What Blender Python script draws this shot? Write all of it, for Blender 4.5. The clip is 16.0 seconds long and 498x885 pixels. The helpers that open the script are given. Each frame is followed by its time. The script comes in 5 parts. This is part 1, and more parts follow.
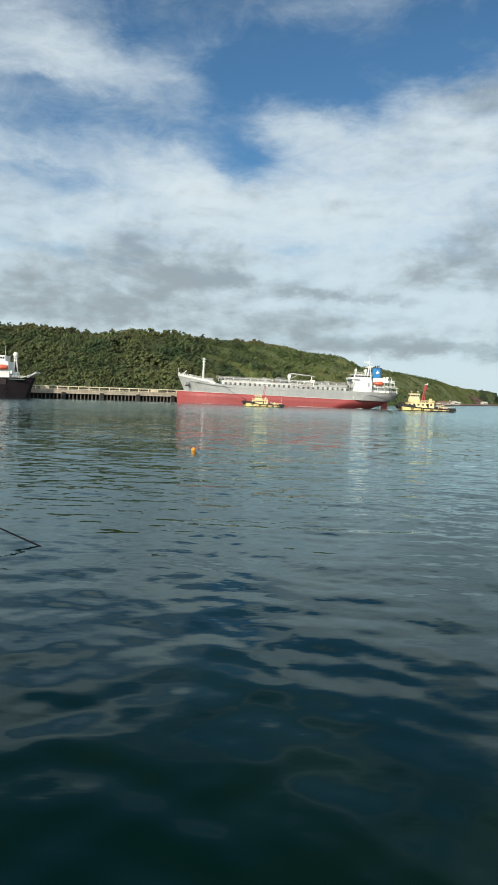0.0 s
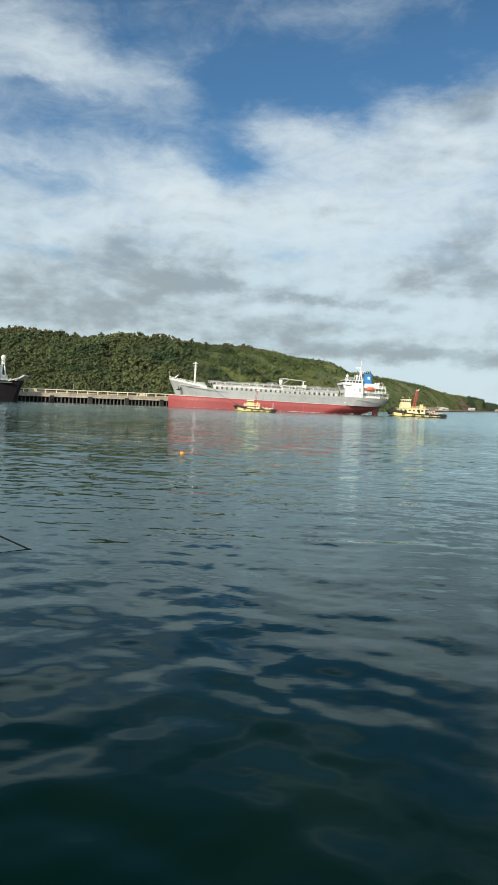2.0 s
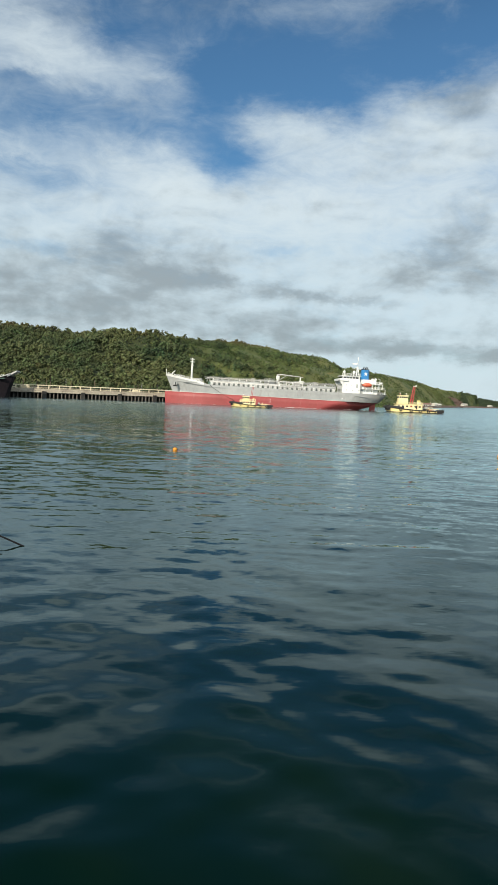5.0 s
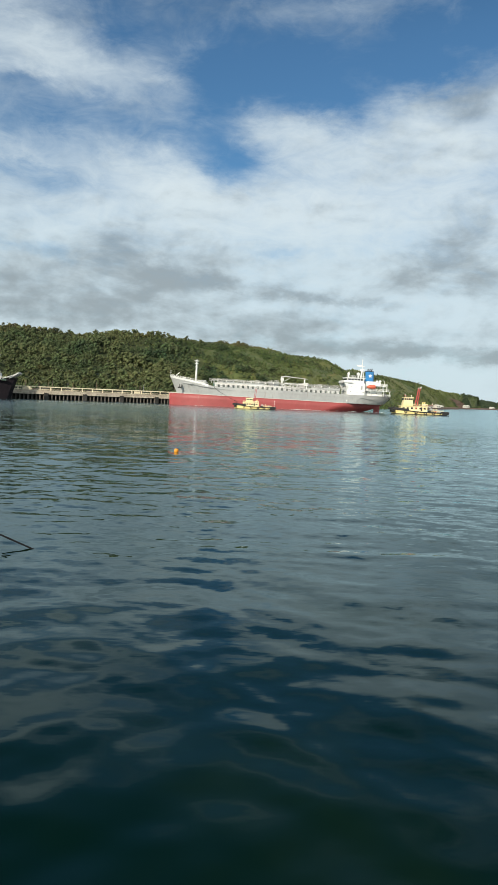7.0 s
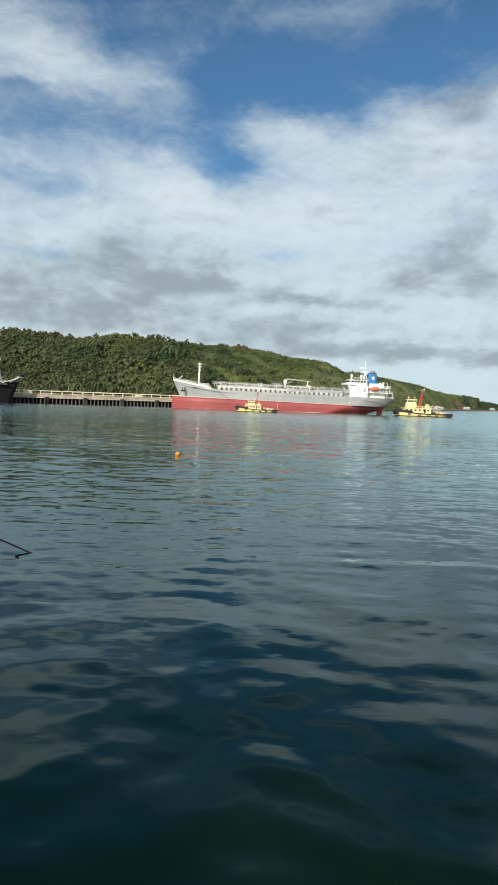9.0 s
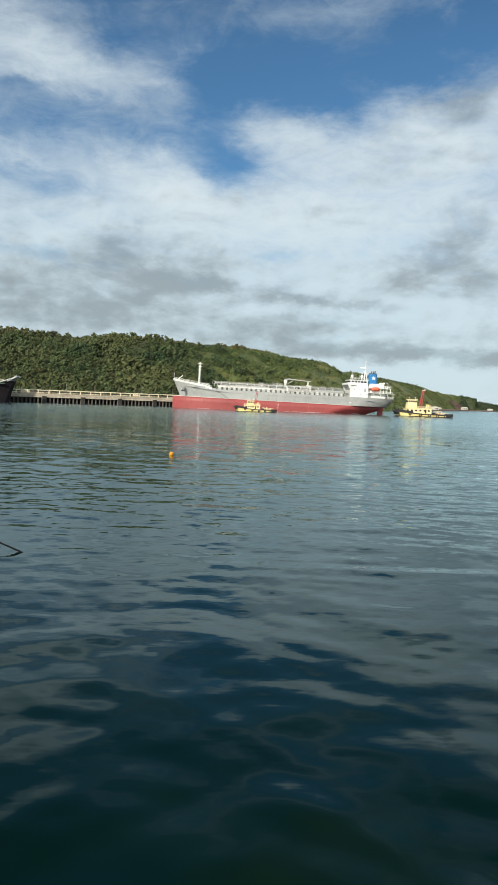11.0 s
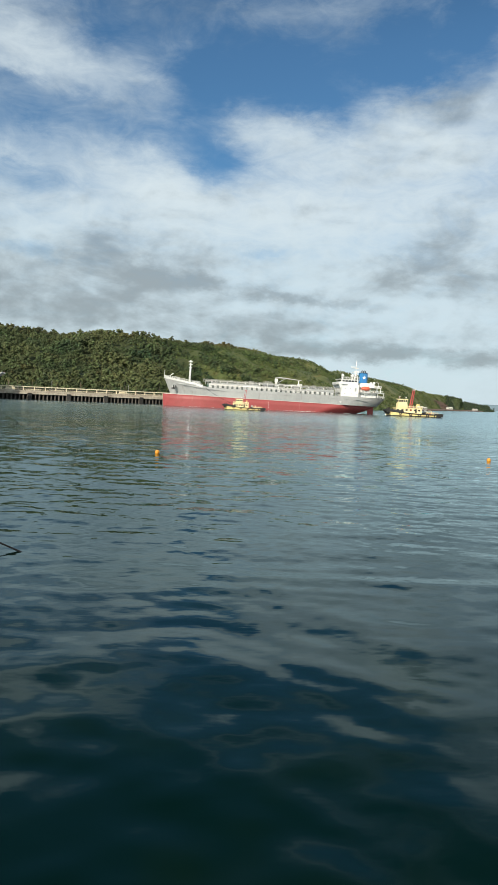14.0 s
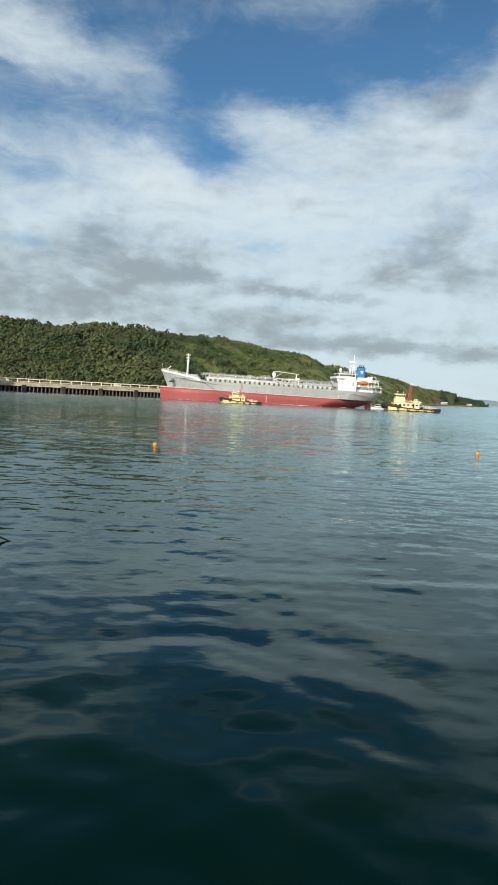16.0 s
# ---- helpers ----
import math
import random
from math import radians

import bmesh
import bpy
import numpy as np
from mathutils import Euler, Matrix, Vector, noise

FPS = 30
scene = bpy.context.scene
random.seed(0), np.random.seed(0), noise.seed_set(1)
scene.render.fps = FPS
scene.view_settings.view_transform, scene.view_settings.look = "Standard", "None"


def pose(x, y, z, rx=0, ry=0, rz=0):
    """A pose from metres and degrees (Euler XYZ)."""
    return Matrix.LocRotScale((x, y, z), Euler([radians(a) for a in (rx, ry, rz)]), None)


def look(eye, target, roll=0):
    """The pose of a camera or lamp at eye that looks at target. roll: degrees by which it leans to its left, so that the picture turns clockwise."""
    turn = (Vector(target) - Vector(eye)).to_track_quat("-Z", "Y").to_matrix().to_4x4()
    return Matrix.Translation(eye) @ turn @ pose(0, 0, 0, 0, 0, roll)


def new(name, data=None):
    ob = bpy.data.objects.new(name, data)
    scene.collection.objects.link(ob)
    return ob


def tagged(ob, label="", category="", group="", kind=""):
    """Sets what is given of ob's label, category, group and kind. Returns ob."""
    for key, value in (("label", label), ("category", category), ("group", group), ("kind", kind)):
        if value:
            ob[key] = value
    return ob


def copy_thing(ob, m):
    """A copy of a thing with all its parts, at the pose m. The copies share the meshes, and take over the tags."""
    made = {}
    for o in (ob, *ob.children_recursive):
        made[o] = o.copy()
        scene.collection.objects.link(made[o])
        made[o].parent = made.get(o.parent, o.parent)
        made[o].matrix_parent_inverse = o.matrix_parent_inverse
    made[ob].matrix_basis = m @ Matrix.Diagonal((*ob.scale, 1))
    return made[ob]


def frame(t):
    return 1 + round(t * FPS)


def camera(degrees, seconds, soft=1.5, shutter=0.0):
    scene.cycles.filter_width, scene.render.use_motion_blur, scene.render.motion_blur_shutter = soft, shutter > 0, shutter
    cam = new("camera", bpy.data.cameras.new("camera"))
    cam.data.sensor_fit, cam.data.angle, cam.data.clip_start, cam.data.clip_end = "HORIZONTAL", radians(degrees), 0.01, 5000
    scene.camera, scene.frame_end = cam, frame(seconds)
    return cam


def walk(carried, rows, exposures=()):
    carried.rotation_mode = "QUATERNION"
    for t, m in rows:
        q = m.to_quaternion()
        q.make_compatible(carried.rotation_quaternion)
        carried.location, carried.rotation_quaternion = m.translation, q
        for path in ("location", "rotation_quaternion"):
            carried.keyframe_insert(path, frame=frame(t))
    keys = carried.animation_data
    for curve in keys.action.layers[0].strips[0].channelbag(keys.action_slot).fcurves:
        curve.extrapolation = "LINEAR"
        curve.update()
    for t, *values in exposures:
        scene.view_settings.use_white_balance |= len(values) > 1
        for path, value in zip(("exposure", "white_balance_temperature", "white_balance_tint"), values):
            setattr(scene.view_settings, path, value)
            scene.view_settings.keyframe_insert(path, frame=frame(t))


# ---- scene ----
EYE = (0.0, 0.0, 5.0)
TURNS = (
    (0, 0.00, -4.18, -1.90), (0.5, -0.05, -3.60, -1.87), (1, -0.63, -3.31, -2.01),
    (1.5, -0.82, -3.27, -1.82), (2, -0.97, -3.74, -2.29), (2.5, -1.33, -4.02, -2.23),
    (3, -1.63, -4.05, -2.35), (3.5, -1.86, -3.94, -2.34), (4, -1.73, -4.30, -2.47),
    (6.5, -1.27, -3.69, -1.90), (7, -1.41, -3.94, -2.27), (7.5, -1.74, -4.20, -2.20),
    (8, -1.98, -4.24, -2.08), (8.5, -1.82, -4.09, -1.99), (9, -1.37, -3.70, -1.95),
    (11.5, -1.72, -3.71, -2.23), (12, -1.93, -3.65, -2.42), (12.5, -2.16, -3.71, -2.62),
    (13, -2.49, -3.61, -2.67), (13.5, -2.82, -3.74, -2.51), (14, -2.73, -3.82, -2.53),
    (14.5, -3.04, -3.84, -2.80), (15, -3.23, -4.12, -2.63), (15.5, -3.34, -4.23, -2.91),
    (16, -3.17, -4.36, -2.92),
)
cam = camera(42.0, 16.0, soft=0.95)
walk(cam, [(t, pose(*EYE, 90 + pitch, roll, yaw)) for t, yaw, pitch, roll in TURNS],
     exposures=((0, 0.10, 6450, 7), (16, 0.10, 6450, 7)))

# ---- light: high broken cloud, low sun behind the camera and to its left ----
SUN_AZ, SUN_EL = 211.0, 31.0          # clockwise from +y
to_sun = Vector((math.sin(radians(SUN_AZ)) * math.cos(radians(SUN_EL)),
                 math.cos(radians(SUN_AZ)) * math.cos(radians(SUN_EL)), math.sin(radians(SUN_EL))))
sun = new("sun", bpy.data.lights.new("sun", "SUN"))
sun.data.energy, sun.data.angle, sun.data.color = 4.6, radians(1.0), (1.0, 0.90, 0.76)
sun.matrix_world = look(to_sun * 900, (0, 0, 0))


class Nodes:
    """Short names for building a node tree."""

    def __init__(self, tree):
        self.tree = tree

    def node(self, kind):
        return self.tree.nodes.new(kind)

    def link(self, a, b):
        self.tree.links.new(a, b)

    def feed(self, socket, value):
        if isinstance(value, bpy.types.NodeSocket):
            self.link(value, socket)
        elif value is not None:
            socket.default_value = value

    def math(self, op, a, b=None, c=None, clamp=False):
        n = self.node("ShaderNodeMath")
        n.operation, n.use_clamp = op, clamp
        for i, v in enumerate((a, b, c)):
            self.feed(n.inputs[i], v)
        return n.outputs[0]

    def mix(self, fac, a, b):
        n = self.node("ShaderNodeMix")
        n.data_type = "RGBA"
        self.feed(n.inputs["Factor"], fac)
        self.feed(n.inputs[6], a)
        self.feed(n.inputs[7], b)
        return n.outputs[2]

    def noise(self, vector, scale, detail=4.0, rough=0.55, distort=0.0):
        n = self.node("ShaderNodeTexNoise")
        if vector is not None:
            self.link(vector, n.inputs["Vector"])
        n.inputs["Scale"].default_value, n.inputs["Detail"].default_value = scale, detail
        n.inputs["Roughness"].default_value, n.inputs["Distortion"].default_value = rough, distort
        return n.outputs["Fac"]

    def ramp(self, value, lo, hi, a=0.0, b=1.0):
        n = self.node("ShaderNodeMapRange")
        n.interpolation_type = "SMOOTHSTEP"
        self.link(value, n.inputs["Value"])
        for i, v in enumerate((lo, hi, a, b)):
            n.inputs[i + 1].default_value = v
        return n.outputs[0]

    def stretch(self, vector, scale):
        n = self.node("ShaderNodeMapping")
        self.link(vector, n.inputs["Vector"])
        n.inputs["Scale"].default_value = scale
        return n.outputs[0]


# openings of blue in the cloud sheet: azimuth, elevation, half widths, tilt, weight
BLUE = (
    (2.5, 25.7, 9.9, 3.2, -2, 0.88), (15.6, 27.6, 5.2, 2.4, 18, 0.85), (-2.4, 22.8, 2.6, 3.4, -2, 0.55), (-0.7, 19.0, 2.6, 1.9, -2, 0.65),
    (-8.0, 21.4, 6.0, 1.7, -8, 0.50), (-18.0, 21.2, 6.5, 2.0, -8, 0.50), (-17.3, 17.2, 6.5, 1.3, -6, 0.45), (15.6, 25.6, 2.4, 1.5, -2, 0.60),
    (-10.3, 27.6, 2.1, 1.9, -2, 0.35), (4.0, 12.6, 3.9, 0.5, -2, 0.30), (-16.1, 11.1, 5.6, 0.6, -6, 0.35), (8.3, 24.4, 3.0, 1.7, -2, 0.60),
    (19.8, 27.9, 2.6, 2.6, -2, 0.60), (-18.2, 23.3, 2.6, 0.6, -2, 0.35),
    # last row: sky above the camera's view, kept blue to darken near water
    (0.0, 46.0, 70.0, 15.5, 0, 1.45), (-20.0, 34.0, 18.0, 4.5, 0, 1.20),
)
# thicker parts of the sheet: the same numbers
VEIL = (
    (-15.3, 28.1, 8.2, 1.6, -2, 0.30), (2.2, 29.6, 11.2, 1.1, 1, 0.40), (17.5, 28.7, 0.9, 2.1, 33, 0.75), (-14.5, 25.5, 7.3, 1.7, -7, 0.65),
    (2.7, 21.7, 5.6, 1.5, -6, 0.50), (-6.3, 17.0, 7.3, 2.6, -2, 0.50), (16.4, 23.0, 6.5, 2.8, -2, 0.50), (9.1, 25.2, 2.6, 1.6, -27, 0.60),
    (13.4, 26.4, 1.3, 0.8, -2, 0.50), (15.4, 19.8, 8.6, 2.6, -2, 0.40), (5.5, 15.9, 11.2, 2.4, -2, 0.40), (-18.5, 18.3, 3.0, 0.5, -2, 0.40),
    (-3.8, 27.0, 1.7, 0.8, -2, 0.30), (17.2, 26.7, 1.1, 0.9, -2, 0.50),
)
# grey undersides of the low cloud
GREY = (
    (-7.0, 9.8, 6.5, 2.6, 6, 1.40), (-10.5, 12.2, 2.2, 2.3, -2, 0.60), (-19.3, 9.3, 2.9, 3.5, -2, 0.68), (-16.8, 6.9, 7.7, 1.9, -2, 0.65),
    (-14.1, 8.7, 2.5, 1.6, -2, 0.36), (1.6, 9.5, 9.8, 0.8, -5, 0.95), (9.2, 8.5, 5.6, 0.4, -4, 0.80), (5.1, 6.7, 6.7, 1.2, -2, 0.85),
    (-9.2, 6.6, 11.9, 1.2, -2, 0.54), (14.0, 4.5, 19.0, 0.9, -3, 1.45), (15.2, 10.8, 3.8, 1.5, 10, 0.85), (20.5, 10.6, 3.6, 2.3, -2, 0.95),
    (19.3, 13.8, 2.3, 3.5, -2, 0.50), (18.0, 24.2, 4.9, 2.8, -2, 0.90), (12.4, 20.5, 2.3, 1.5, 23, 0.55), (-2.0, 29.3, 26.4, 2.3, -2, 0.75),
)
# sunlit heaps and clear pale gaps
GLOW = (
    (-5.7, 6.5, 3.4, 0.7, 8, 0.60), (-11.7, 8.8, 0.7, 0.9, -2, 0.70), (-1.8, 8.3, 3.0, 0.8, -2, 0.35), (16.1, 8.2, 7.3, 1.1, -2, 0.70),
    (13.6, 2.8, 12.9, 0.6, -2, 0.90), (-18.6, 4.6, 4.7, 0.6, -2, 0.75), (3.5, 21.1, 4.7, 1.7, -2, 0.50), (-6.7, 16.8, 6.4, 2.4, -2, 0.45),
    (-14.9, 25.6, 5.2, 1.4, -6, 0.50), (15.8, 20.5, 4.7, 1.7, -2, 0.45), (3.3, 7.5, 3.4, 0.4, -8, 0.45), (8.9, 14.4, 7.3, 1.1, -2, 0.35),
    (-18.3, 7.8, 1.7, 0.4, -2, 0.40), (-2.3, 11.1, 2.6, 0.6, -2, 0.30),
)


def build_sky():
    world = bpy.data.worlds.new("sky")
    scene.world = world
    world.use_nodes = True
    world.node_tree.nodes.clear()
    n = Nodes(world.node_tree)
    way = n.node("ShaderNodeTexCoord").outputs["Generated"]
    xyz = n.node("ShaderNodeSeparateXYZ")
    n.link(way, xyz.inputs[0])
    x, y, z = xyz.outputs
    az = n.math("MULTIPLY", n.math("ARCTAN2", x, y), 57.2958)
    el = n.math("MULTIPLY", n.math("ARCSINE", z), 57.2958)
    flat = n.stretch(way, (1.0, 1.0, 2.6))
    warp_a = n.math("MULTIPLY", n.math("SUBTRACT", n.noise(flat, 9.0, 7.0, 0.62), 0.5), 6.0)
    warp_e = n.math("MULTIPLY", n.math("SUBTRACT", n.noise(n.stretch(way, (1.3, 1.3, 2.6)), 11.0, 7.0, 0.64), 0.5), 3.2)
    az, el2 = n.math("ADD", az, warp_a), n.math("ADD", el, warp_e)

    spot = n.node("ShaderNodeCombineXYZ")
    n.link(az, spot.inputs[0])
    n.link(el2, spot.inputs[1])

    def lobes(rows):
        total = 0.0
        for a, e, wa, we, tilt, w in rows:
            place = n.node("ShaderNodeMapping")
            place.vector_type = "TEXTURE"
            n.link(spot.outputs[0], place.inputs["Vector"])
            place.inputs["Location"].default_value = (a, e, 0)
            place.inputs["Rotation"].default_value = (0, 0, radians(tilt))
            place.inputs["Scale"].default_value = (wa, we, 1)
            far = n.node("ShaderNodeVectorMath")
            far.operation = "DOT_PRODUCT"
            n.link(place.outputs[0], far.inputs[0])
            n.link(place.outputs[0], far.inputs[1])
            total = n.math("MULTIPLY_ADD", n.math("POWER", 0.3679, far.outputs["Value"]), w, total)
        return total

    wisps = n.noise(n.stretch(way, (1.0, 1.0, 3.2)), 5.5, 9.0, 0.62, 0.5)
    fine = n.noise(n.stretch(way, (1.0, 1.0, 2.2)), 15.0, 9.0, 0.66, 1.1)
    puffs = n.noise(n.stretch(way, (1.0, 1.0, 1.9)), 15.0, 7.0, 0.56, 0.25)
    cover = n.math("SUBTRACT", n.math("ADD", 0.76, n.math("MULTIPLY", lobes(VEIL), 0.60)), lobes(BLUE))
    cover = n.math("ADD", cover, n.ramp(el, 19.0, 8.0, 0.0, 0.42))
    cover = n.math("ADD", cover, n.math("MULTIPLY", n.math("SUBTRACT", wisps, 0.5), 0.75))
    cover = n.math("ADD", cover, n.math("MULTIPLY", n.math("SUBTRACT", fine, 0.5), 0.75))
    cover = n.ramp(cover, -0.25, 1.32, 0.0, 0.96)
    # the sunward faces of the heaps are lit, the far sides grey
    shift = n.node("ShaderNodeVectorMath")
    shift.operation = "ADD"
    n.link(way, shift.inputs[0])
    shift.inputs[1].default_value = (-0.016, 0.0, 0.011)
    heaps = n.noise(n.stretch(way, (1.0, 1.0, 2.0)), 9.0, 7.0, 0.58, 0.3)
    heaps_lit = n.noise(n.stretch(shift.outputs[0], (1.0, 1.0, 2.0)), 9.0, 7.0, 0.58, 0.3)
    relief = n.math("SUBTRACT", heaps_lit, heaps)
    shade = n.math("SUBTRACT", lobes(GREY), n.math("MULTIPLY", lobes(GLOW), 0.45))
    shade = n.math("MULTIPLY", shade, n.math("MULTIPLY_ADD", puffs, 1.2, 0.45))
    shade = n.math("ADD", shade, n.math("MULTIPLY", n.math("SUBTRACT", wisps, 0.5), 0.55))
    shade = n.math("ADD", shade, n.math("MULTIPLY", n.math("SUBTRACT", puffs, 0.5), 1.05))
    shade = n.math("ADD", shade, n.math("MULTIPLY", n.math("SUBTRACT", fine, 0.5), 0.35))
    shade = n.math("ADD", shade, n.math("MULTIPLY", relief, 3.2))
    bands = n.noise(n.stretch(way, (1.0, 1.0, 9.0)), 5.0, 6.0, 0.55, 0.3)
    shade = n.math("ADD", shade, n.math("MULTIPLY", n.math("SUBTRACT", bands, 0.5), n.ramp(el, 16.0, 5.0, 0.1, 0.7)))
    shade = n.ramp(shade, -0.30, 1.85)
    edge = n.math("MULTIPLY_ADD", warp_e, 0.45, el)
    shade = n.math("MULTIPLY", shade, n.ramp(edge, 3.2, 3.7, 0.30, 1.0))          # the flat base of the low cloud
    lit = n.mix(n.ramp(el, 9.0, 18.0), (0.605, 0.705, 0.765, 1), (0.680, 0.755, 0.795, 1))
    cloud = n.mix(shade, lit, (0.325, 0.372, 0.400, 1))
    nish = n.node("ShaderNodeTexSky")
    nish.sky_type, nish.sun_disc, nish.sun_elevation, nish.sun_rotation = "NISHITA", False, radians(SUN_EL), radians(SUN_AZ)
    nish.air_density, nish.dust_density, nish.ozone_density = 1.0, 0.5, 1.6
    blue = n.node("ShaderNodeBackground")
    tint = n.node("ShaderNodeMix")
    tint.data_type, tint.blend_type = "RGBA", "MULTIPLY"
    tint.inputs["Factor"].default_value = 1.0
    n.link(nish.outputs[0], tint.inputs[6])
    tint.inputs[7].default_value = (0.62, 0.95, 1.12, 1)
    n.link(tint.outputs[2], blue.inputs[0])
    n.link(n.ramp(el, 27.0, 42.0, 0.088, 0.042), blue.inputs[1])          # dimmed towards the zenith, above the camera's view, to darken the near water
    white = n.node("ShaderNodeBackground")
    n.link(cloud, white.inputs[0])
    white.inputs[1].default_value = 1.0
    both = n.node("ShaderNodeMixShader")
    n.link(cover, both.inputs[0])
    n.link(blue.outputs[0], both.inputs[1])
    n.link(white.outputs[0], both.inputs[2])
    n.link(both.outputs[0], n.node("ShaderNodeOutputWorld").inputs[0])


build_sky()


# ---- materials ----
def material(name, colour, rough=0.6, metal=0.0, second=None, grain=3.0, patch=0.25, streak=0.0, streak_colour=(0.16, 0.07, 0.03),
             bump=0.0, random_part=0.0, spec=0.5):
    """A surface with variation at two scales, vertical streaks and fine relief."""
    m = bpy.data.materials.new(name)
    m.use_nodes = True
    m.node_tree.nodes.clear()
    n = Nodes(m.node_tree)
    place = n.node("ShaderNodeTexCoord").outputs["Object"]
    second = second or tuple(c * 0.62 for c in colour)
    wide = n.ramp(n.noise(place, patch, 5.0, 0.6), 0.38, 0.66)
    fine = n.ramp(n.noise(place, grain, 4.0, 0.6), 0.30, 0.72)
    blend = n.math("ADD", n.math("MULTIPLY", wide, 0.6), n.math("MULTIPLY", fine, 0.4))
    tone = n.mix(blend, (*colour, 1), (*second, 1))
    if streak:
        runs = n.noise(n.stretch(place, (1.0, 1.0, 0.10)), 0.9, 5.0, 0.65)
        tone = n.mix(n.ramp(runs, 0.56, 0.78, 0.0, streak), tone, (*streak_colour, 1))
    if random_part:
        rnd = n.node("ShaderNodeObjectInfo").outputs["Random"]
        hsv = n.node("ShaderNodeHueSaturation")
        n.link(n.math("MULTIPLY_ADD", rnd, random_part, 1.0 - random_part / 2), hsv.inputs["Value"])
        n.link(tone, hsv.inputs["Color"])
        tone = hsv.outputs[0]
    b = n.node("ShaderNodeBsdfPrincipled")
    n.link(tone, b.inputs["Base Color"])
    n.link(n.math("MULTIPLY_ADD", fine, 0.15, rough - 0.07), b.inputs["Roughness"])
    b.inputs["Metallic"].default_value = metal
    b.inputs["Specular IOR Level"].default_value = spec
    if bump:
        bp = n.node("ShaderNodeBump")
        bp.inputs["Strength"].default_value, bp.inputs["Distance"].default_value = 0.6, bump
        n.link(n.noise(place, grain * 1.5, 5.0, 0.6), bp.inputs["Height"])
        n.link(bp.outputs[0], b.inputs["Normal"])
    n.link(b.outputs[0], n.node("ShaderNodeOutputMaterial").inputs[0])
    return m


def leaf_material(name, dark, mid, light, patch=0.06, island=0.5, crest=0.0, wood_shade=False):
    """Foliage: tone changes from leaf clump to leaf clump and from stand to stand."""
    m = bpy.data.materials.new(name)
    m.use_nodes = True
    m.node_tree.nodes.clear()
    n = Nodes(m.node_tree)
    place = n.node("ShaderNodeTexCoord").outputs["Object"]
    stand = n.ramp(n.noise(place, patch, 4.0, 0.6), 0.35, 0.68)
    tree = n.ramp(n.noise(place, 0.12, 6.0, 0.68), 0.36, 0.64)
    rnd = n.node("ShaderNodeNewGeometry").outputs["Random Per Island"]
    tone = n.mix(tree, (*dark, 1), (*mid, 1))
    tone = n.mix(n.math("MULTIPLY", stand, 0.75), tone, (*light, 1))
    dry = n.ramp(n.noise(place, 0.085, 3.0, 0.6), 0.58, 0.74, 0.0, 0.55)
    tone = n.mix(dry, tone, (light[0] * 1.05, light[1] * 0.72, light[2] * 0.8, 1))
    xyz = n.node("ShaderNodeSeparateXYZ")
    n.link(place, xyz.inputs[0])
    if crest:          # dry russet growth along the top of the ridge
        top = n.math("MULTIPLY", n.ramp(xyz.outputs[2], 53.0, 63.0, 0.0, crest), n.ramp(n.noise(place, 0.02, 3.0, 0.6), 0.38, 0.55))
        tone = n.mix(top, tone, (0.125, 0.080, 0.034, 1))
    if wood_shade:    # shade between the trees, put into the ground colour of the wooded half
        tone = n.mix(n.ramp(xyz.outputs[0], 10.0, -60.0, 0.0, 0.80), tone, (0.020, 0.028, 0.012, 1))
    hsv = n.node("ShaderNodeHueSaturation")
    n.link(n.math("MULTIPLY_ADD", rnd, island, 1.0 - island / 2), hsv.inputs["Value"])
    n.link(n.math("MULTIPLY_ADD", rnd, 0.03, 0.485), hsv.inputs["Hue"])
    n.link(tone, hsv.inputs["Color"])
    b = n.node("ShaderNodeBsdfPrincipled")
    n.link(hsv.outputs[0], b.inputs["Base Color"])
    b.inputs["Roughness"].default_value = 0.65
    b.inputs["Specular IOR Level"].default_value = 0.25
    n.link(b.outputs[0], n.node("ShaderNodeOutputMaterial").inputs[0])
    return m


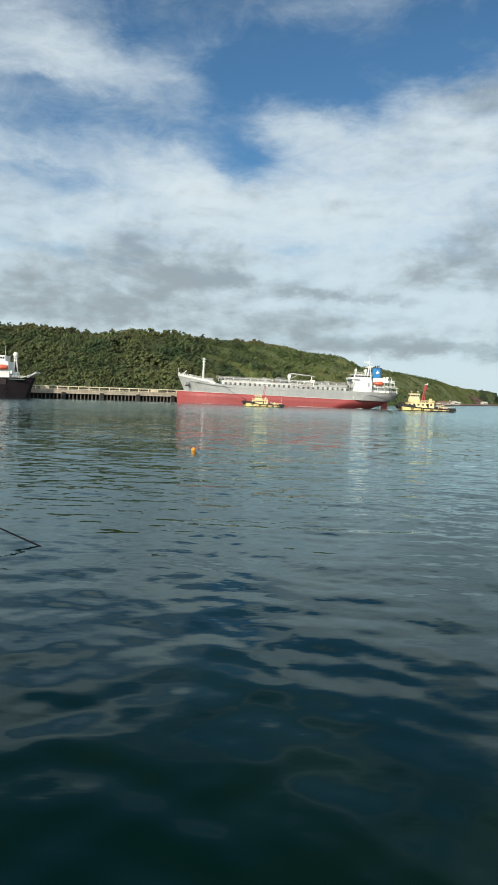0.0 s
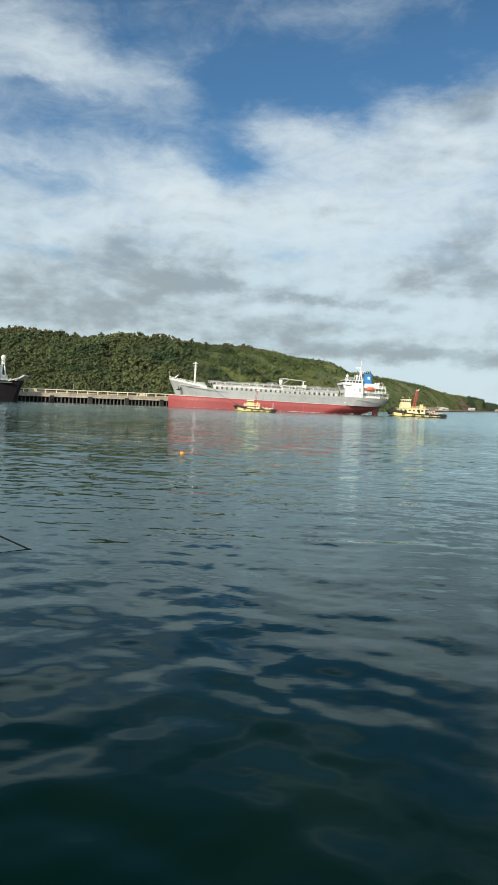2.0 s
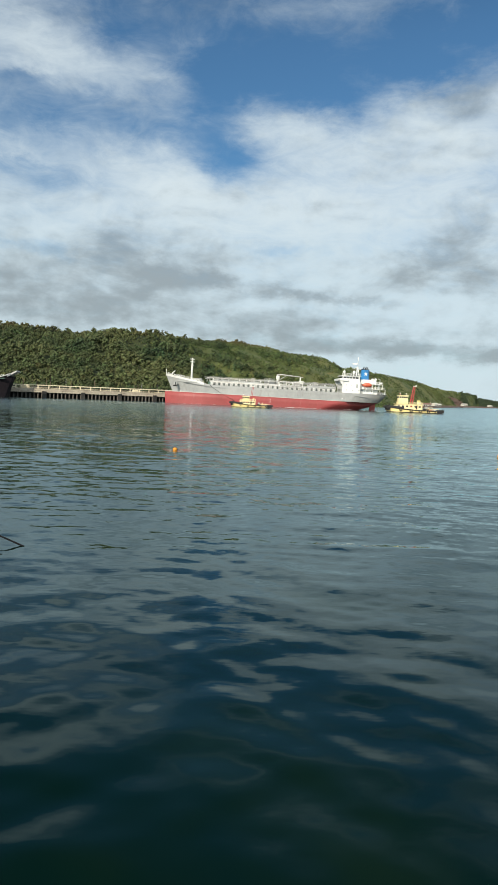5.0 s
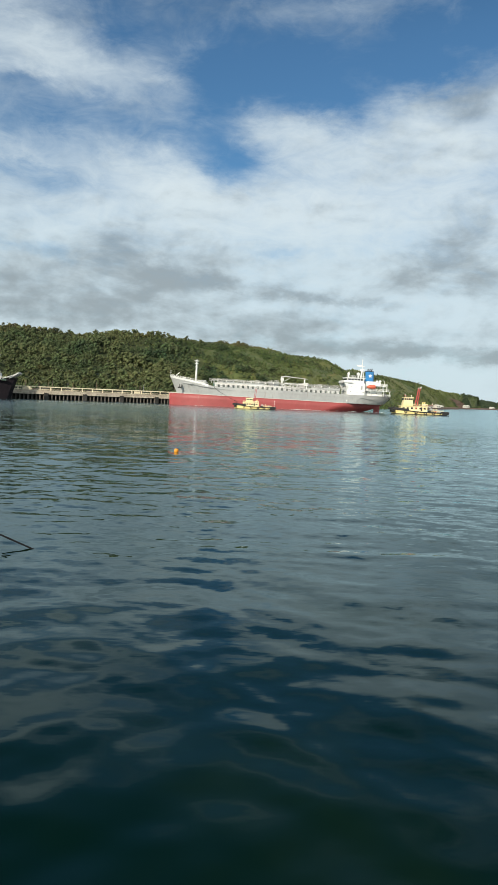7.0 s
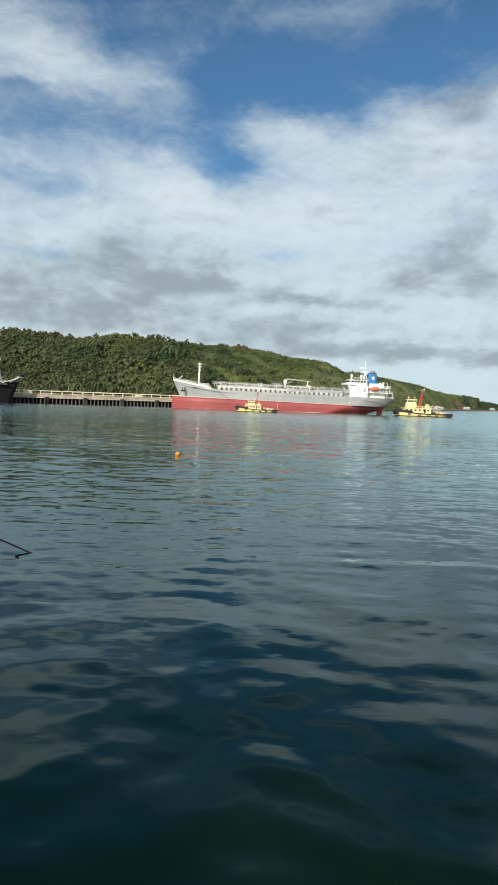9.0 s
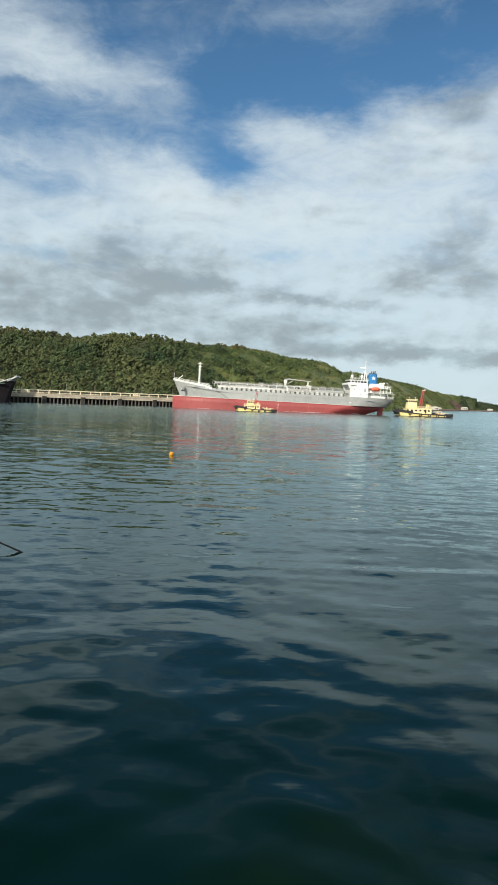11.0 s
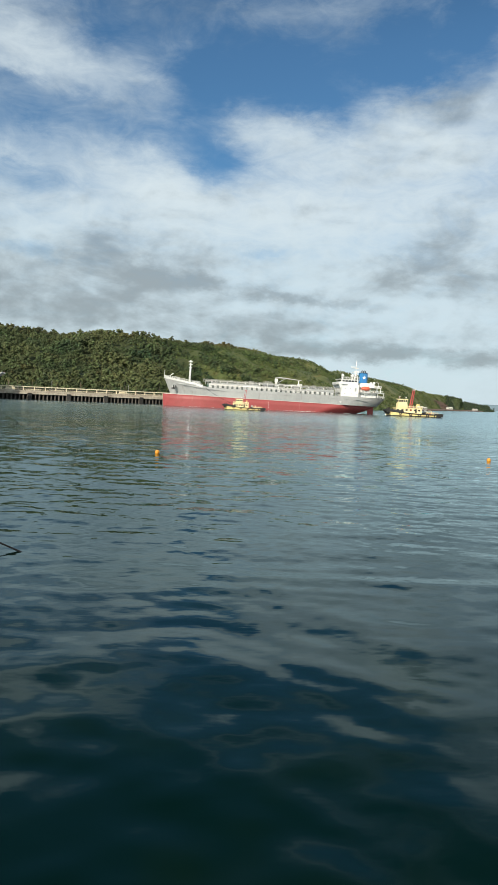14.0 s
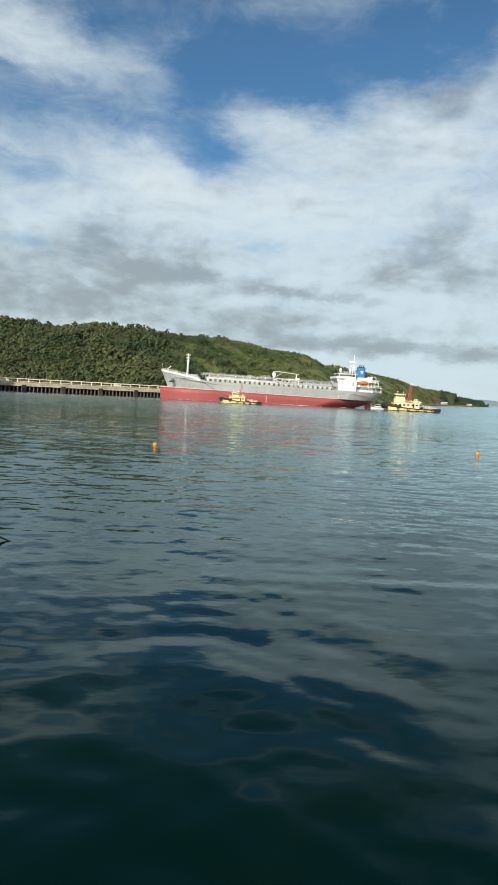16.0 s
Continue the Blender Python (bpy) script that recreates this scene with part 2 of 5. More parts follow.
def water_material():
    """Dark sea: smooth near the camera, more ruffled and rougher with distance, set to fit its view."""
    m = bpy.data.materials.new("sea_water")
    m.use_nodes = True
    m.node_tree.nodes.clear()
    n = Nodes(m.node_tree)
    place = n.node("ShaderNodeTexCoord").outputs["Object"]
    depth = n.ramp(n.noise(place, 0.16, 4.0, 0.6), 0.42, 0.68)
    tone = n.mix(depth, (0.0009, 0.0088, 0.0056, 1), (0.0042, 0.0135, 0.0056, 1))
    xyz = n.node("ShaderNodeSeparateXYZ")
    n.link(n.node("ShaderNodeNewGeometry").outputs["Position"], xyz.inputs[0])
    gusts = n.ramp(n.noise(n.stretch(place, (0.4, 1.0, 1.0)), 0.05, 3.0, 0.55), 0.36, 0.64, 0.55, 1.1)

    def lean(scale, detail, amount, across=0.40):
        t = n.node("ShaderNodeTexNoise")
        n.link(n.stretch(place, (across, 1.35, 1.0)), t.inputs["Vector"])
        t.inputs["Scale"].default_value, t.inputs["Detail"].default_value = scale, detail
        v = n.node("ShaderNodeVectorMath")
        v.operation = "SUBTRACT"
        n.link(t.outputs["Color"], v.inputs[0])
        v.inputs[1].default_value = (0.5, 0.5, 0.5)
        w = n.node("ShaderNodeVectorMath")
        w.operation = "MULTIPLY"
        n.link(v.outputs[0], w.inputs[0])
        w.inputs[1].default_value = (amount * 0.4, amount, 0.0)
        return w.outputs[0]

    def add(a, b):
        v = n.node("ShaderNodeVectorMath")
        v.operation = "ADD"
        n.link(a, v.inputs[0])
        n.link(b, v.inputs[1])
        return v.outputs[0]

    def times(v, k):
        sc = n.node("ShaderNodeVectorMath")
        sc.operation = "SCALE"
        n.link(v, sc.inputs[0])
        n.link(k, sc.inputs["Scale"])
        return sc.outputs[0]

    y = xyz.outputs[1]
    calm = n.ramp(y, 80.0, 280.0, 1.0, 0.85)          # the water under the far shore lies smoother
    broad = times(lean(1.1, 2.0, LEAN_A), n.math("MULTIPLY", n.math("MULTIPLY", n.ramp(y, 8.0, 46.0, 0.28, 0.95), calm), gusts))
    small = times(add(lean(2.3, 2.5, LEAN_B, 0.75), lean(9.0, 1.0, LEAN_C)), n.math("MULTIPLY", n.math("MULTIPLY", n.ramp(y, 6.0, 34.0, 0.16, 0.85), calm), gusts))
    long = times(lean(0.34, 2.0, LEAN_D), n.math("MULTIPLY", n.ramp(y, 16.0, 80.0, 0.08, 1.0), gusts))
    swell = times(lean(0.20, 2.0, LEAN_E), n.math("MULTIPLY", n.ramp(y, 40.0, 110.0, 0.0, 1.0), n.math("MULTIPLY", calm, gusts)))
    broad = add(broad, add(long, swell))
    nm = n.node("ShaderNodeVectorMath")
    nm.operation = "NORMALIZE"
    up = n.node("ShaderNodeNewGeometry").outputs["Normal"]
    ripples = add(broad, small)
    n.link(add(ripples, up), nm.inputs[0])
    body = n.node("ShaderNodeBsdfDiffuse")
    n.link(tone, body.inputs["Color"])
    gloss = n.node("ShaderNodeBsdfGlossy")
    gloss.inputs["Color"].default_value = (0.82, 0.96, 0.98, 1)
    n.link(n.ramp(y, 40.0, 200.0, 0.03, 0.15), gloss.inputs["Roughness"])          # rougher with distance from the camera, for ripples too fine to tell apart
    n.link(nm.outputs[0], gloss.inputs["Normal"])
    fres = n.node("ShaderNodeFresnel")
    fres.inputs["IOR"].default_value = 1.38
    n.link(nm.outputs[0], fres.inputs["Normal"])
    both = n.node("ShaderNodeMixShader")
    n.link(fres.outputs[0], both.inputs[0])
    n.link(body.outputs[0], both.inputs[1])
    n.link(gloss.outputs[0], both.inputs[2])
    n.link(both.outputs[0], n.node("ShaderNodeOutputMaterial").inputs[0])
    return m


LEAN_A, LEAN_B, LEAN_C, LEAN_D, LEAN_E = 0.32, 0.30, 0.16, 0.12, 0.05          # how far the ripples tilt
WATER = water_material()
HULL_GREY = material("grey_hull_paint", (0.42, 0.42, 0.41), 0.5, second=(0.31, 0.315, 0.31), streak=0.8, streak_colour=(0.22, 0.17, 0.13), grain=0.6, patch=0.06)
HULL_RED = material("red_antifouling_paint", (0.34, 0.058, 0.058), 0.55, second=(0.27, 0.055, 0.052), streak=0.45, streak_colour=(0.36, 0.16, 0.14), grain=0.5, patch=0.07)
WHITE = material("white_ship_paint", (0.80, 0.79, 0.76), 0.45, second=(0.70, 0.69, 0.66), streak=0.25, grain=1.2, patch=0.15)
DECK_GREEN = material("green_deck_paint", (0.06, 0.13, 0.10), 0.7, second=(0.10, 0.10, 0.08), grain=1.0)
PIPE_GREY = material("grey_deck_pipes", (0.42, 0.43, 0.42), 0.5, second=(0.30, 0.30, 0.29), streak=0.4, grain=1.5)
GLASS_DARK = material("dark_window_glass", (0.012, 0.016, 0.02), 0.12, spec=0.8, second=(0.02, 0.025, 0.03))
FUNNEL_BLUE = material("blue_funnel_paint", (0.03, 0.20, 0.46), 0.45, second=(0.03, 0.16, 0.38), grain=1.0)
ORANGE = material("orange_lifeboat_shell", (0.58, 0.13, 0.07), 0.4, second=(0.55, 0.11, 0.05))
BUOY_ORANGE = material("orange_buoy_plastic", (0.85, 0.33, 0.02), 0.4, second=(0.70, 0.24, 0.02), grain=9.0, patch=3.0)
BLACK = material("black_rubber", (0.012, 0.012, 0.013), 0.75, second=(0.03, 0.028, 0.026), bump=0.03)
TUG_YELLOW = material("yellow_tug_paint", (0.79, 0.63, 0.26), 0.45, second=(0.68, 0.52, 0.20), streak=0.35, grain=1.5, patch=0.3)
TUG_CREAM = material("cream_yellow_paint", (0.86, 0.75, 0.44), 0.45, second=(0.78, 0.66, 0.37), streak=0.25, grain=1.5)
MAST_RED = material("red_mast_paint", (0.45, 0.05, 0.05), 0.5, second=(0.34, 0.05, 0.05))
STEEL_DARK = material("dark_hull_paint", (0.010, 0.008, 0.011), 0.75, spec=0.1, second=(0.018, 0.014, 0.016), streak=0.4, streak_colour=(0.022, 0.014, 0.014), grain=0.8)
RAMP_GREY = material("pale_ramp_steel", (0.55, 0.54, 0.52), 0.5, second=(0.42, 0.40, 0.37), streak=0.3)
CONCRETE = material("weathered_concrete", (0.52, 0.45, 0.35), 0.85, second=(0.33, 0.27, 0.21), streak=0.9, streak_colour=(0.07, 0.052, 0.04), grain=1.2, patch=0.2, bump=0.03, random_part=0.2)
RAIL_CREAM = material("cream_rail_paint", (0.78, 0.68, 0.48), 0.6, second=(0.62, 0.52, 0.36), streak=0.4, grain=1.5, random_part=0.15)
PILE = material("dark_pile", (0.020, 0.018, 0.016), 0.85, second=(0.05, 0.045, 0.04), grain=2.0, bump=0.03, random_part=0.5)
PILE_LIGHT = material("concrete_pile", (0.11, 0.095, 0.08), 0.85, second=(0.05, 0.043, 0.038), grain=2.0, bump=0.03, random_part=0.4)
FOAM = material("white_foam", (0.75, 0.78, 0.78), 0.8, second=(0.6, 0.64, 0.65), grain=4.0)
ROPE_BLACK = material("wet_black_rope", (0.006, 0.006, 0.007), 0.85, second=(0.011, 0.011, 0.011), grain=30, spec=0.15)
TRUNK = material("grey_bark", (0.16, 0.12, 0.09), 0.9, second=(0.09, 0.07, 0.05), grain=3.0, bump=0.05)
EARTH = material("red_earth", (0.19, 0.112, 0.080), 0.9, second=(0.12, 0.078, 0.055), grain=0.15, patch=0.03, bump=0.5)
ROOF_RUST = material("rusty_roof_sheet", (0.22, 0.11, 0.08), 0.7, second=(0.30, 0.20, 0.16), grain=0.8)
WALL_WHITE = material("whitewashed_wall", (0.72, 0.69, 0.62), 0.8, second=(0.55, 0.51, 0.45), streak=0.3, grain=0.8)
SCRUB = leaf_material("hillside_scrub", (0.052, 0.074, 0.026), (0.110, 0.130, 0.042), (0.180, 0.168, 0.066), patch=0.014, island=0.0, crest=0.6, wood_shade=True)
LEAVES = leaf_material("woodland_leaves", (0.011, 0.026, 0.012), (0.058, 0.094, 0.037), (0.116, 0.124, 0.046), patch=0.014, island=0.75, crest=0.5)
BUSHES = leaf_material("bush_leaves", (0.026, 0.050, 0.018), (0.096, 0.134, 0.042), (0.165, 0.182, 0.062), patch=0.012, crest=0.6)
PALM_LEAVES = leaf_material("palm_fronds", (0.055, 0.068, 0.022), (0.09, 0.10, 0.034), (0.15, 0.14, 0.058), patch=0.1)
FAR_WOODS = leaf_material("far_woods", (0.030, 0.050, 0.030), (0.045, 0.065, 0.035), (0.06, 0.08, 0.04), patch=0.01)
# the haze of distance is put into this pale blue colour
FAR_BLUE = material("distant_hazy_hill", (0.20, 0.27, 0.31), 1.0, second=(0.22, 0.29, 0.33), grain=0.02, patch=0.004, spec=0.0)


# ---- mesh tools ----
class Shape:
    """Collects pieces of one mesh."""

    def __init__(self):
        self.v, self.f = [], []

    def add(self, verts, faces):
        k = len(self.v)
        self.v += [tuple(p) for p in verts]
        self.f += [tuple(k + i for i in face) for face in faces]
        return self

    def box(self, x0, x1, y0, y1, z0, z1, bevel=0.0):
        if not bevel:
            return self.add([(x, y, z) for z in (z0, z1) for x, y in ((x0, y0), (x1, y0), (x1, y1), (x0, y1))],
                            [(3, 2, 1, 0), (4, 5, 6, 7), (0, 1, 5, 4), (1, 2, 6, 5), (2, 3, 7, 6), (3, 0, 4, 7)])
        b = bevel
        ring = lambda i, z: [(x0 + i, y0 + b, z), (x0 + b, y0 + i, z), (x1 - b, y0 + i, z), (x1 - i, y0 + b, z),
                             (x1 - i, y1 - b, z), (x1 - b, y1 - i, z), (x0 + b, y1 - i, z), (x0 + i, y1 - b, z)]
        return self.loft([ring(b * 0.6, z0), ring(0, z0 + b), ring(0, z1 - b), ring(b * 0.6, z1)])

    def loft(self, rings, caps=True):
        n = len(rings[0])
        faces = [(r * n + i, r * n + (i + 1) % n, (r + 1) * n + (i + 1) % n, (r + 1) * n + i)
                 for r in range(len(rings) - 1) for i in range(n)]
        if caps:
            faces += [tuple(reversed(range(n))), tuple((len(rings) - 1) * n + i for i in range(n))]
        return self.add([p for r in rings for p in r], faces)

    def tube(self, path, radius, sides=6):
        rings, path = [], [Vector(p) for p in path]
        radii = radius if isinstance(radius, (list, tuple)) else [radius] * len(path)
        for i, p in enumerate(path):
            d = (path[min(i + 1, len(path) - 1)] - path[max(i - 1, 0)]).normalized()
            u = d.cross(Vector((0, 0, 1)) if abs(d.z) < 0.9 else Vector((1, 0, 0))).normalized()
            w = d.cross(u)
            rings.append([p + (u * math.cos(a) + w * math.sin(a)) * radii[i] for a in (2 * math.pi * k / sides for k in range(sides))])
        return self.loft(rings)

    def ball(self, c, r, squash=1.0, seg=10, rows=6):
        rings = []
        for j in range(rows + 1):
            a = math.pi * (0.03 + 0.94 * j / rows)
            rings.append([(c[0] + r * math.sin(a) * math.cos(2 * math.pi * i / seg), c[1] + r * math.sin(a) * math.sin(2 * math.pi * i / seg),
                           c[2] - r * squash * math.cos(a)) for i in range(seg)])
        return self.loft(rings)

    def ring(self, c, r, tube_r, axis="y", seg=12, sides=6):
        rings = []
        for i in range(seg):
            a = 2 * math.pi * i / seg
            ring = []
            for k in range(sides):
                b = 2 * math.pi * k / sides
                q, h = r + tube_r * math.cos(b), tube_r * math.sin(b)
                ring.append((c[0] + q * math.cos(a), c[1] + h, c[2] + q * math.sin(a)) if axis == "y"
                            else (c[0] + h, c[1] + q * math.cos(a), c[2] + q * math.sin(a)))
            rings.append(ring)
        return self.loft(rings + [rings[0]], caps=False)

    def mesh(self, name, mat, smooth=False):
        me = bpy.data.meshes.new(name)
        me.from_pydata(self.v, [], self.f)
        me.materials.append(mat)
        if smooth:
            me.polygons.foreach_set("use_smooth", [True] * len(me.polygons))
        me.update()
        return me


def part(name, shape, mat, parent, label="", smooth=False, at=None):
    ob = new(name, shape if isinstance(shape, bpy.types.Mesh) else shape.mesh(name, mat, smooth))
    ob.parent = parent
    if at is not None:
        ob.matrix_basis = at
    return tagged(ob, label) if label else ob


def thing(name, m, label, category, group="", kind=""):
    ob = new(name)
    ob.empty_display_size = 0.5
    ob.matrix_basis = m
    return tagged(ob, label, category, group, kind)


def lerp(x, xs, ys):
    return float(np.interp(x, xs, ys))


# ---- water ----
def spread(near0, near1, step, far0, far1, grow=1.09):
    """Grid lines, even from near0 to near1 and ever wider towards far0 and far1."""
    mid = list(np.arange(near0, near1, step))
    out, d, p = [], step, near1
    while p < far1:
        out.append(p)
        d *= grow
        p += d
    low, d, p = [], step * grow, near0 - step * grow
    while p > far0:
        low.append(p)
        d *= grow
        p -= d
    return np.array([far0] + low[::-1] + mid + out + [far1])


def build_water():
    rng = np.random.default_rng(5)
    xs = spread(-15, 15, 0.12, -4700, 4700, 1.075)
    ys = spread(4, 44, 0.09, -4700, 4700, 1.03)
    gx, gy = np.meshgrid(xs, ys)
    gz = np.zeros_like(gx)
    grid = np.maximum(np.gradient(ys)[:, None], np.gradient(xs)[None, :])
    for k in range(64):
        wave = 0.38 * (7.0 / 0.38) ** (k / 63)
        ph, slope = rng.uniform(0, 6.28), 0.0165 * rng.uniform(0.5, 1.2) * lerp(wave, (0.38, 0.6, 1.2, 2.5, 7.0), (0.5, 0.95, 1.1, 0.6, 0.35))
        if k % 6 < 1:          # ripples spreading in rings from the near wall
            cx, cy = rng.uniform(-7, 5), rng.uniform(-8, 4)
            run = np.hypot(gx - cx, gy - cy)
        else:
            a = math.pi / 2 + rng.normal(0, 0.6 if wave > 3.0 else 0.72)
            run = gx * math.cos(a) + gy * math.sin(a)
        # short waves are left out where the grid is too wide for them, and come in groups
        fade = np.clip((wave / 3.0 - grid) / (wave / 3.0), 0, 1)
        group = 0.65 + 0.6 * np.sin(gx * rng.uniform(0.1, 0.5) + gy * rng.uniform(0.15, 0.4) + rng.uniform(0, 6.28))
        bend = 1.3 * np.sin(gx * rng.uniform(0.4, 1.1) / wave ** 0.5 + gy * 0.13 + ph * 3)
        gz += fade * group * slope * wave / (2 * math.pi) * np.sin(2 * math.pi / wave * run + ph + bend)
    ny, nx = gx.shape
    me = bpy.data.meshes.new("water")
    idx = np.arange(nx * ny).reshape(ny, nx)
    quads = np.stack([idx[:-1, :-1], idx[:-1, 1:], idx[1:, 1:], idx[1:, :-1]], -1).reshape(-1, 4)
    me.from_pydata(np.stack([gx, gy, gz], -1).reshape(-1, 3), [], quads)
    me.polygons.foreach_set("use_smooth", [True] * len(me.polygons))
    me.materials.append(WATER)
    me.update()
    return tagged(new("water", me), "dark green-blue sea with small ripples reflecting clouds", "water", kind="structure")


water = build_water()


# ---- the quay below and behind the camera ----
def build_quay_behind():
    quay = tagged(new("quay_wall", Shape().box(-140, 140, -40, -0.45, -4, 3.35, 0.12).mesh("quay_wall", CONCRETE)), "plain concrete quay closing the near side of the harbour", "quay", kind="structure")
    return quay


build_quay_behind()


# ---- the far shore ----
# stations along the coast: shore x, y; ridge x, y, height
COAST = (
    (-420, 395, -420, 620, 66), (-250, 392, -238, 622, 59), (-185, 390, -186, 628, 57.5), (-135, 390, -136, 636, 55.5), (-108, 392, -113, 640, 59),
    (-60, 398, -62, 650, 59), (-24, 404, -26, 672, 58), (8, 415, 6, 700, 59), (50, 440, 48, 735, 56.5), (112, 500, 110, 810, 53),
    (140, 560, 135, 850, 46), (228, 760, 216, 970, 44), (320, 960, 303, 1100, 40), (395, 1160, 370, 1190, 33), (462, 1300, 450, 1270, 26),
    (520, 1390, 515, 1355, 22), (585, 1500, 570, 1500, 17), (640, 1560, 632, 1590, 14), (694, 1590, 684, 1640, 12),
)
_c = np.array(COAST, float)
_s = np.linspace(0, 1, len(_c))


def land(s, v):
    """A place on the hill: s along the coast (0 to 1), v from the shore (0) over the ridge (1) to the back (1.6)."""
    col = [np.interp(s, _s, _c[:, i]) for i in range(5)]
    back = np.maximum(0.0, 90 + 170 * (np.abs(s - 0.75) < 0.3) * s)
    v1 = np.minimum(v, 1.0)
    # the far stations have their ridge set well behind their shore
    rx, ry = col[2], np.maximum(col[3], col[1] + 95)
    k = ry / col[3]
    rx = rx * k
    x = col[0] + (rx - col[0]) * v1 + np.maximum(v - 1, 0) * 60
    y = col[1] + (ry - col[1]) * v1 + np.maximum(v - 1, 0) * 260
    rise = 0.16 * v1 + 0.84 * v1 * v1 * (3 - 2 * v1)
    z = -1.2 + (col[4] * k + 1.2) * rise
    z = z - np.maximum(v - 1, 0) ** 1.4 * col[4] * 0.9
    return x, y, z


def bumps(x, y):
    folds = 1.9 * np.sin(x * 0.15 + 2.0 * np.sin(y * 0.05)) * np.sin(y * 0.12 + 1.7 * np.sin(x * 0.06)) + 0.9 * np.sin(x * 0.31 + 1.4 * np.sin(y * 0.11))
    return (folds + 3.4 * np.sin(x * 0.043 + 1.3) * np.sin(y * 0.037 + 0.4) + 1.0 * np.sin(x * 0.11 + y * 0.06) + 0.5 * np.sin(x * 0.23 - y * 0.19 + 2.0))


def build_hill():
    ss, vv = np.linspace(0, 1, 420), np.linspace(0, 1.7, 90)
    S, V = np.meshgrid(ss, vv)
    x, y, z = land(S, V)
    z = z + bumps(x, y) * np.clip(V * 3, 0, 1) * np.clip(1.35 - V, 0.2, 1) * np.clip(1.6 - S, 0.5, 1)
    n, m = S.shape
    idx = np.arange(n * m).reshape(n, m)
    quads = np.stack([idx[:-1, :-1], idx[:-1, 1:], idx[1:, 1:], idx[1:, :-1]], -1).reshape(-1, 4)
    me = bpy.data.meshes.new("hillside")
    me.from_pydata(np.stack([x, y, z], -1).reshape(-1, 3), [], quads)
    me.polygons.foreach_set("use_smooth", [True] * len(me.polygons))
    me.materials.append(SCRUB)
    me.update()
    return tagged(new("hillside", me), "long green hillside of grass and scrub above the harbour", "hill", kind="structure")


build_hill()


ICO_V = [(0, 0, -1)] + [(0.894 * math.cos(a), 0.894 * math.sin(a), h) for h, o in ((-0.447, 0.0), (0.447, 0.628)) for a in (o + 1.2566 * i for i in range(5))] + [(0, 0, 1)]
ICO_F = [(0, 1 + (i + 1) % 5, 1 + i) for i in range(5)] + [(11, 6 + i, 6 + (i + 1) % 5) for i in range(5)] + \
        [f for i in range(5) for f in ((1 + i, 1 + (i + 1) % 5, 6 + i), (1 + (i + 1) % 5, 6 + (i + 1) % 5, 6 + i))]


def crown(rng, lobes, leaves, spread_xy, tall, leaf):
    """Rounded boughs of foliage with leaf clumps standing out of them; verts and faces about a base at 0."""
    v, f = [], []
    cs = []
    for k in range(lobes):
        a, up = rng.uniform(0, 6.28), (k + rng.uniform(0.2, 0.8)) / lobes
        r = spread_xy * rng.uniform(0.2, 0.95) * (1.1 - 0.75 * up)
        cs.append((r * math.cos(a), r * math.sin(a), tall * (0.30 + 0.55 * up), spread_xy * rng.uniform(0.24, 0.44)))
    for cx, cy, cz, cr in cs:
        k, turn = len(v), rng.uniform(0, 6.28)
        c, s = math.cos(turn), math.sin(turn)
        for x, y, z in ICO_V:
            q = cr * rng.uniform(0.6, 1.15)
            v.append((cx + q * (x * c - y * s), cy + q * (x * s + y * c), cz + q * 0.85 * z))
        f += [(k + a, k + b, k + d, k + d) for a, b, d in ICO_F]
    for i in range(leaves):
        cx, cy, cz, cr = cs[i % lobes]
        d = rng.normal(size=3)
        d[2] = abs(d[2]) * 0.9 - 0.25
        d /= np.linalg.norm(d)
        c = np.array((cx, cy, cz)) + d * cr * rng.uniform(0.85, 1.45)
        nrm = d + rng.normal(size=3) * 0.45
        nrm /= np.linalg.norm(nrm)
        u = np.cross(nrm, rng.normal(size=3))
        u /= np.linalg.norm(u)
        w = np.cross(nrm, u)
        h, g = leaf * rng.uniform(0.4, 1.0), leaf * rng.uniform(0.3, 0.7)
        k = len(v)
        v += [tuple(c + u * h), tuple(c + w * g), tuple(c - u * h * 0.9), tuple(c - w * g)]
        f.append((k, k + 1, k + 2, k + 3))
    return np.array(v), f


def scatter(name, protos, places, mat, label, category):
    """One object of many plants: place rows x, y, z, size, turn, kind."""
    vs, tri, quad, base = [], [], [], 0
    packed = []
    for v, f in protos:
        t = np.array([q[:3] for q in f if q[2] == q[3]], int).reshape(-1, 3)
        q = np.array([q for q in f if q[2] != q[3]], int).reshape(-1, 4)
        packed.append((v, t, q))
    for x, y, z, size, turn, kind in places:
        v, t, q = packed[int(kind) % len(packed)]
        c, s = math.cos(turn), math.sin(turn)
        vs.append(np.stack([x + size * (v[:, 0] * c - v[:, 1] * s), y + size * (v[:, 0] * s + v[:, 1] * c), z + size * v[:, 2]], -1))
        tri.append(t + base)
        quad.append(q + base)
        base += len(v)
    v, t, q = np.concatenate(vs), np.concatenate(tri), np.concatenate(quad)
    me = bpy.data.meshes.new(name)
    me.vertices.add(len(v))
    me.vertices.foreach_set("co", v.astype(np.float32).ravel())
    me.loops.add(t.size + q.size)
    me.loops.foreach_set("vertex_index", np.concatenate([t.ravel(), q.ravel()]).astype(np.int32))
    me.polygons.add(len(t) + len(q))
    me.polygons.foreach_set("loop_start", np.concatenate([np.arange(len(t)) * 3, t.size + np.arange(len(q)) * 4]).astype(np.int32))
    me.update(calc_edges=True)
    me.materials.append(mat)
    return tagged(new(name, me), label, category, kind="stuff")


